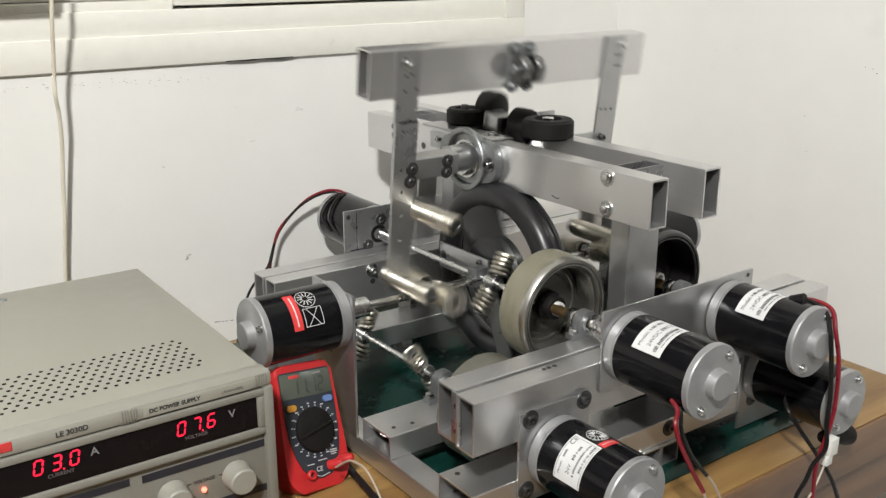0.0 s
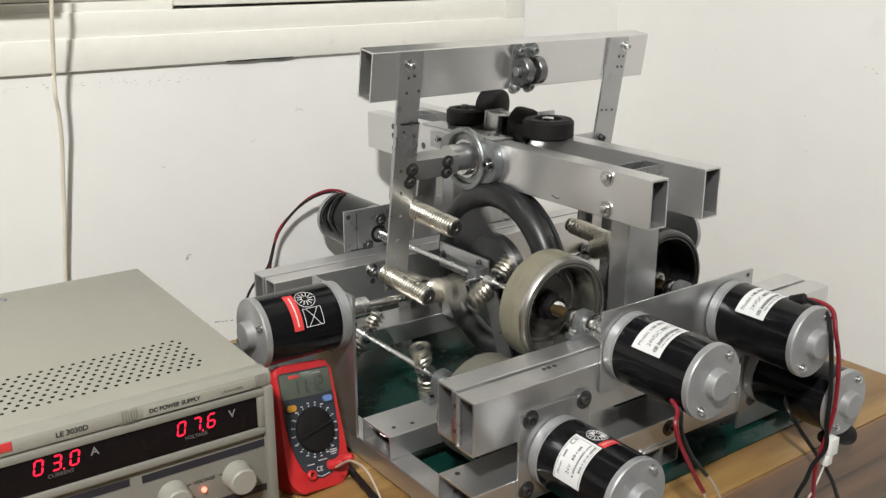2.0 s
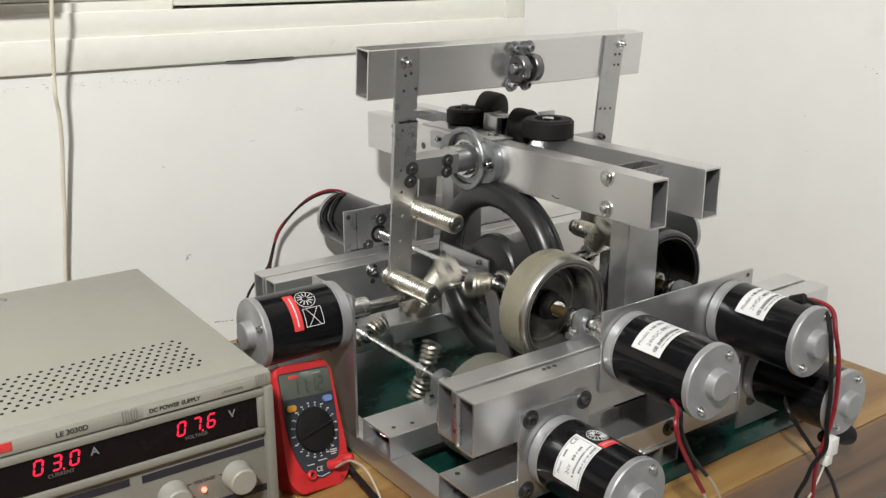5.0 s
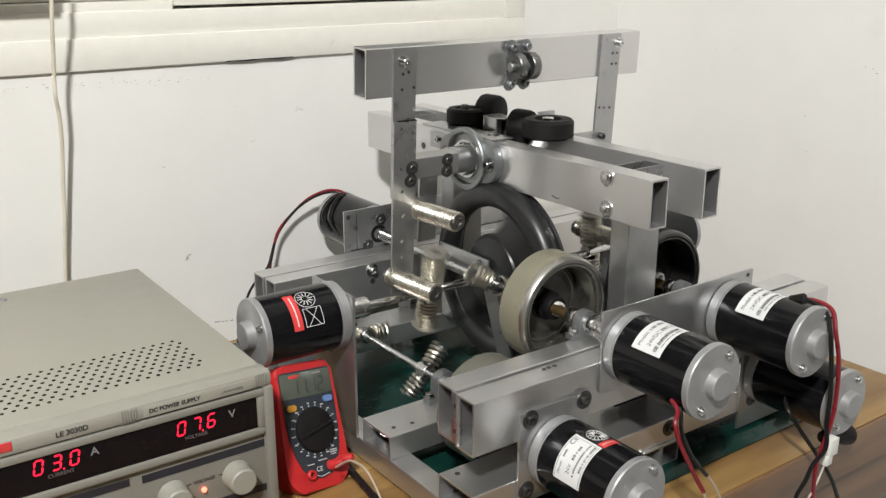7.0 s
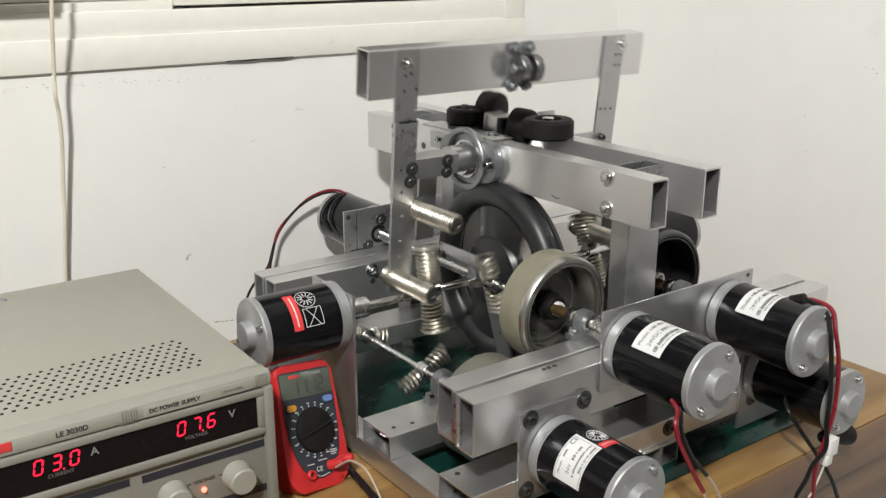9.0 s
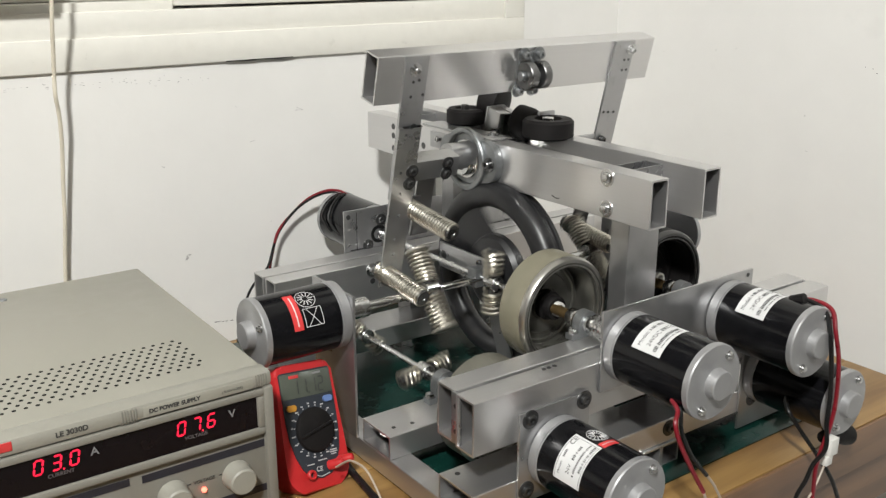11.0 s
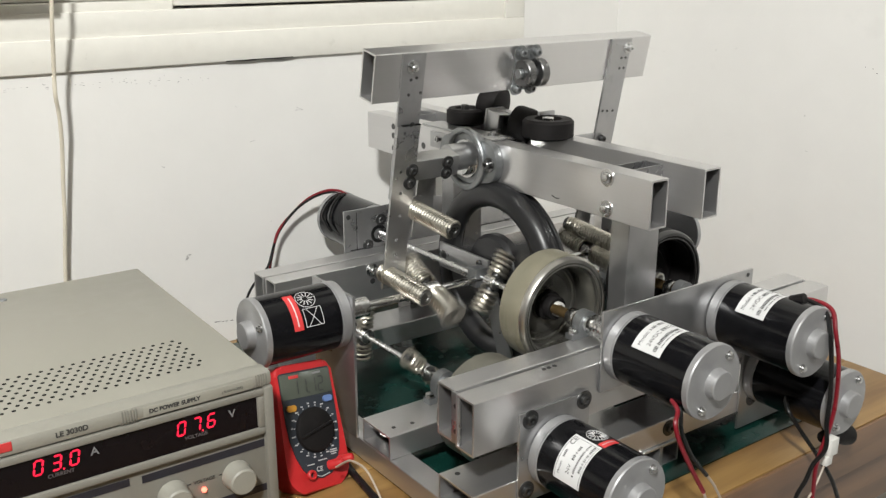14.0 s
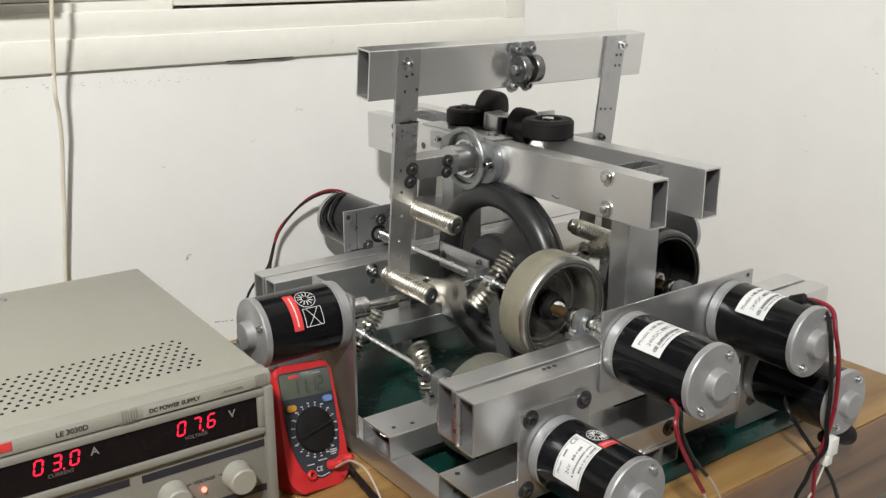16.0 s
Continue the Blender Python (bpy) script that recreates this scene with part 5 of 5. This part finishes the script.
    mm.location, mm.rotation_euler = m.translation, m.to_euler()
    return mm


multimeter()


def leads():
    bm = pipe(B(), [(0.385, 0.7050, -0.4640), (0.3870, 0.6900, -0.4520), (0.3885, 0.6800, -0.4470), (0.3900, 0.6600, -0.4462), (0.3880, 0.6400, -0.4530), (0.3840, 0.6200, -0.4630), (0.376, 0.59, -0.4840), (0.37, 0.56, -0.4905), (0.36, 0.52, -0.4905)], 0.0011, 8)
    part("cable", bm, WIREW, label="thin pale test lead running from the multimeter", category="cable", origin=(0.37, 0.56, -0.4905))
    bm = pipe(B(), [(0.4150, 0.79, -0.4890), (0.4165, 0.745, -0.4885), (0.4130, 0.72, -0.4885), (0.408, 0.68, -0.4885), (0.40, 0.60, -0.4885), (0.39, 0.53, -0.4885)], 0.0037, 10)
    part("cable", bm, WIREB, label="black cord lying on the bench beside the machine", category="cable", origin=(0.41, 0.72, -0.4885))


leads()


def motor_wires():
    def wire(pts, r, m, nm, parent):
        part("wire", pipe(B(), pts, r, 8), m, parent, nm)
    m1, m2, m4, m6 = MOTORS[0], MOTORS[1], MOTORS[3], MOTORS[5]
    wire([(0.5830, 0.478, -0.3600), (0.5800, 0.4680, -0.3655), (0.5712, 0.4620, -0.3728), (0.5739, 0.4580, -0.3892), (0.5868, 0.4550, -0.4149), (0.6030, 0.4520, -0.4430)], 0.0020, WIRER, "red wire", m1)
    wire([(0.6030, 0.4520, -0.4430), (0.6083, 0.4500, -0.4596), (0.611, 0.449, -0.476)], 0.0013, WIREW, "stripped pale wire end", m1)
    wire([(0.588, 0.480, -0.3600), (0.5863, 0.4700, -0.3692), (0.5849, 0.4660, -0.3856), (0.5969, 0.4620, -0.4118), (0.6158, 0.4600, -0.4349)], 0.0019, WIREB, "black wire", m1)
    wire([(0.6158, 0.4600, -0.4349), (0.6238, 0.4580, -0.4457), (0.6337, 0.4560, -0.4636), (0.642, 0.455, -0.482)], 0.0013, WIREW, "stripped pale wire end", m1)
    wire([(0.7700, 0.4900, -0.3145), (0.7772, 0.4780, -0.3130), (0.7760, 0.4580, -0.3165), (0.7686, 0.4470, -0.3345), (0.7763, 0.4450, -0.3641), (0.7803, 0.4450, -0.4001), (0.7775, 0.4450, -0.4259), (0.7698, 0.4470, -0.4545), (0.7679, 0.4490, -0.4763), (0.7743, 0.4520, -0.5144), (0.78, 0.455, -0.56)], 0.0021, WIRER, "red wire", m2)
    wire([(0.7630, 0.4900, -0.3130), (0.7698, 0.4780, -0.3120), (0.7690, 0.4600, -0.3174), (0.7626, 0.4490, -0.3337), (0.7673, 0.4470, -0.3625), (0.7731, 0.4470, -0.3988), (0.7731, 0.4470, -0.4254), (0.7700, 0.4430, -0.4510), (0.7640, 0.4500, -0.4700), (0.7579, 0.4520, -0.4866), (0.7502, 0.4550, -0.5037), (0.7483, 0.4550, -0.5332), (0.745, 0.455, -0.57)], 0.0022, WIREB, "black wire", m2)
    bm = rod(B(), (0.2, -0.9, 0.4), (0.762, 0.486, -0.3125), 0.006, -0.006, 0.008, 16)
    part("grommet", bm, RUBBER, m2)
    wire([(0.7960, 0.506, -0.4270), (0.7850, 0.500, -0.4300), (0.7780, 0.490, -0.4358), (0.7867, 0.480, -0.4554), (0.7944, 0.468, -0.4741), (0.8141, 0.460, -0.5046), (0.8318, 0.458, -0.5360), (0.8516, 0.458, -0.5758)], 0.0022, WIREB, "black wire", m4)
    wire([(0.6190, 1.070, -0.3100), (0.6169, 1.0750, -0.3069), (0.6107, 1.0850, -0.3034), (0.5938, 1.0900, -0.3027), (0.5707, 1.0950, -0.3112), (0.5474, 1.1000, -0.3303), (0.5274, 1.1000, -0.3502), (0.5187, 1.1000, -0.3758), (0.5133, 1.1000, -0.3983), (0.510, 1.095, -0.43)], 0.0018, WIRER, "red wire", m6)
    wire([(0.6150, 1.070, -0.3100), (0.6117, 1.0750, -0.3084), (0.6011, 1.0880, -0.3049), (0.5776, 1.0920, -0.3093), (0.5545, 1.0970, -0.3230), (0.5326, 1.1000, -0.3456), (0.5217, 1.1000, -0.3647), (0.5056, 1.0900, -0.3917), (0.4894, 1.0900, -0.4064), (0.4764, 1.0900, -0.4232), (0.4757, 1.0900, -0.4348), (0.49, 1.085, -0.47)], 0.0018, WIREB, "black wire", m6)
    for pts in ([(0.6140, 1.072, -0.3060), (0.598, 1.070, -0.3075), (0.584, 1.068, -0.317), (0.5765, 1.066, -0.331), (0.579, 1.050, -0.347)], [(0.6120, 1.068, -0.3050), (0.596, 1.060, -0.3070), (0.583, 1.055, -0.317), (0.5765, 1.050, -0.331), (0.580, 1.03, -0.348)]):
        wire(pts, 0.0018, WIREB, "black wire", m6)
    bm = box(B(), 0.789, 0.802, 0.448, 0.458, -0.470, -0.452, 0.001)
    box(bm, 0.786, 0.796, 0.449, 0.457, -0.480, -0.4703, 0.001)
    part("connector", bm, WHITEPL, m2, "white plastic wire connector")
    wire([(0.790, 0.453, -0.479), (0.775, 0.452, -0.50), (0.755, 0.455, -0.53), (0.74, 0.46, -0.57)], 0.0012, WIREW, "pale wire", m2)
    bm = lathe(B(), (1, 0, -0.25), (0.812, 0.472, -0.4655), [(0, 0), (0.006, 0.0), (0.008, 0.008), (0.0085, 0.03), (0.0105, 0.040), (0.0105, 0.048), (0.006, 0.054), (0, 0.055)], 22)
    part("clip", bm, RUBBER, m2, "black rubber clip sleeve")


motor_wires()

motions()
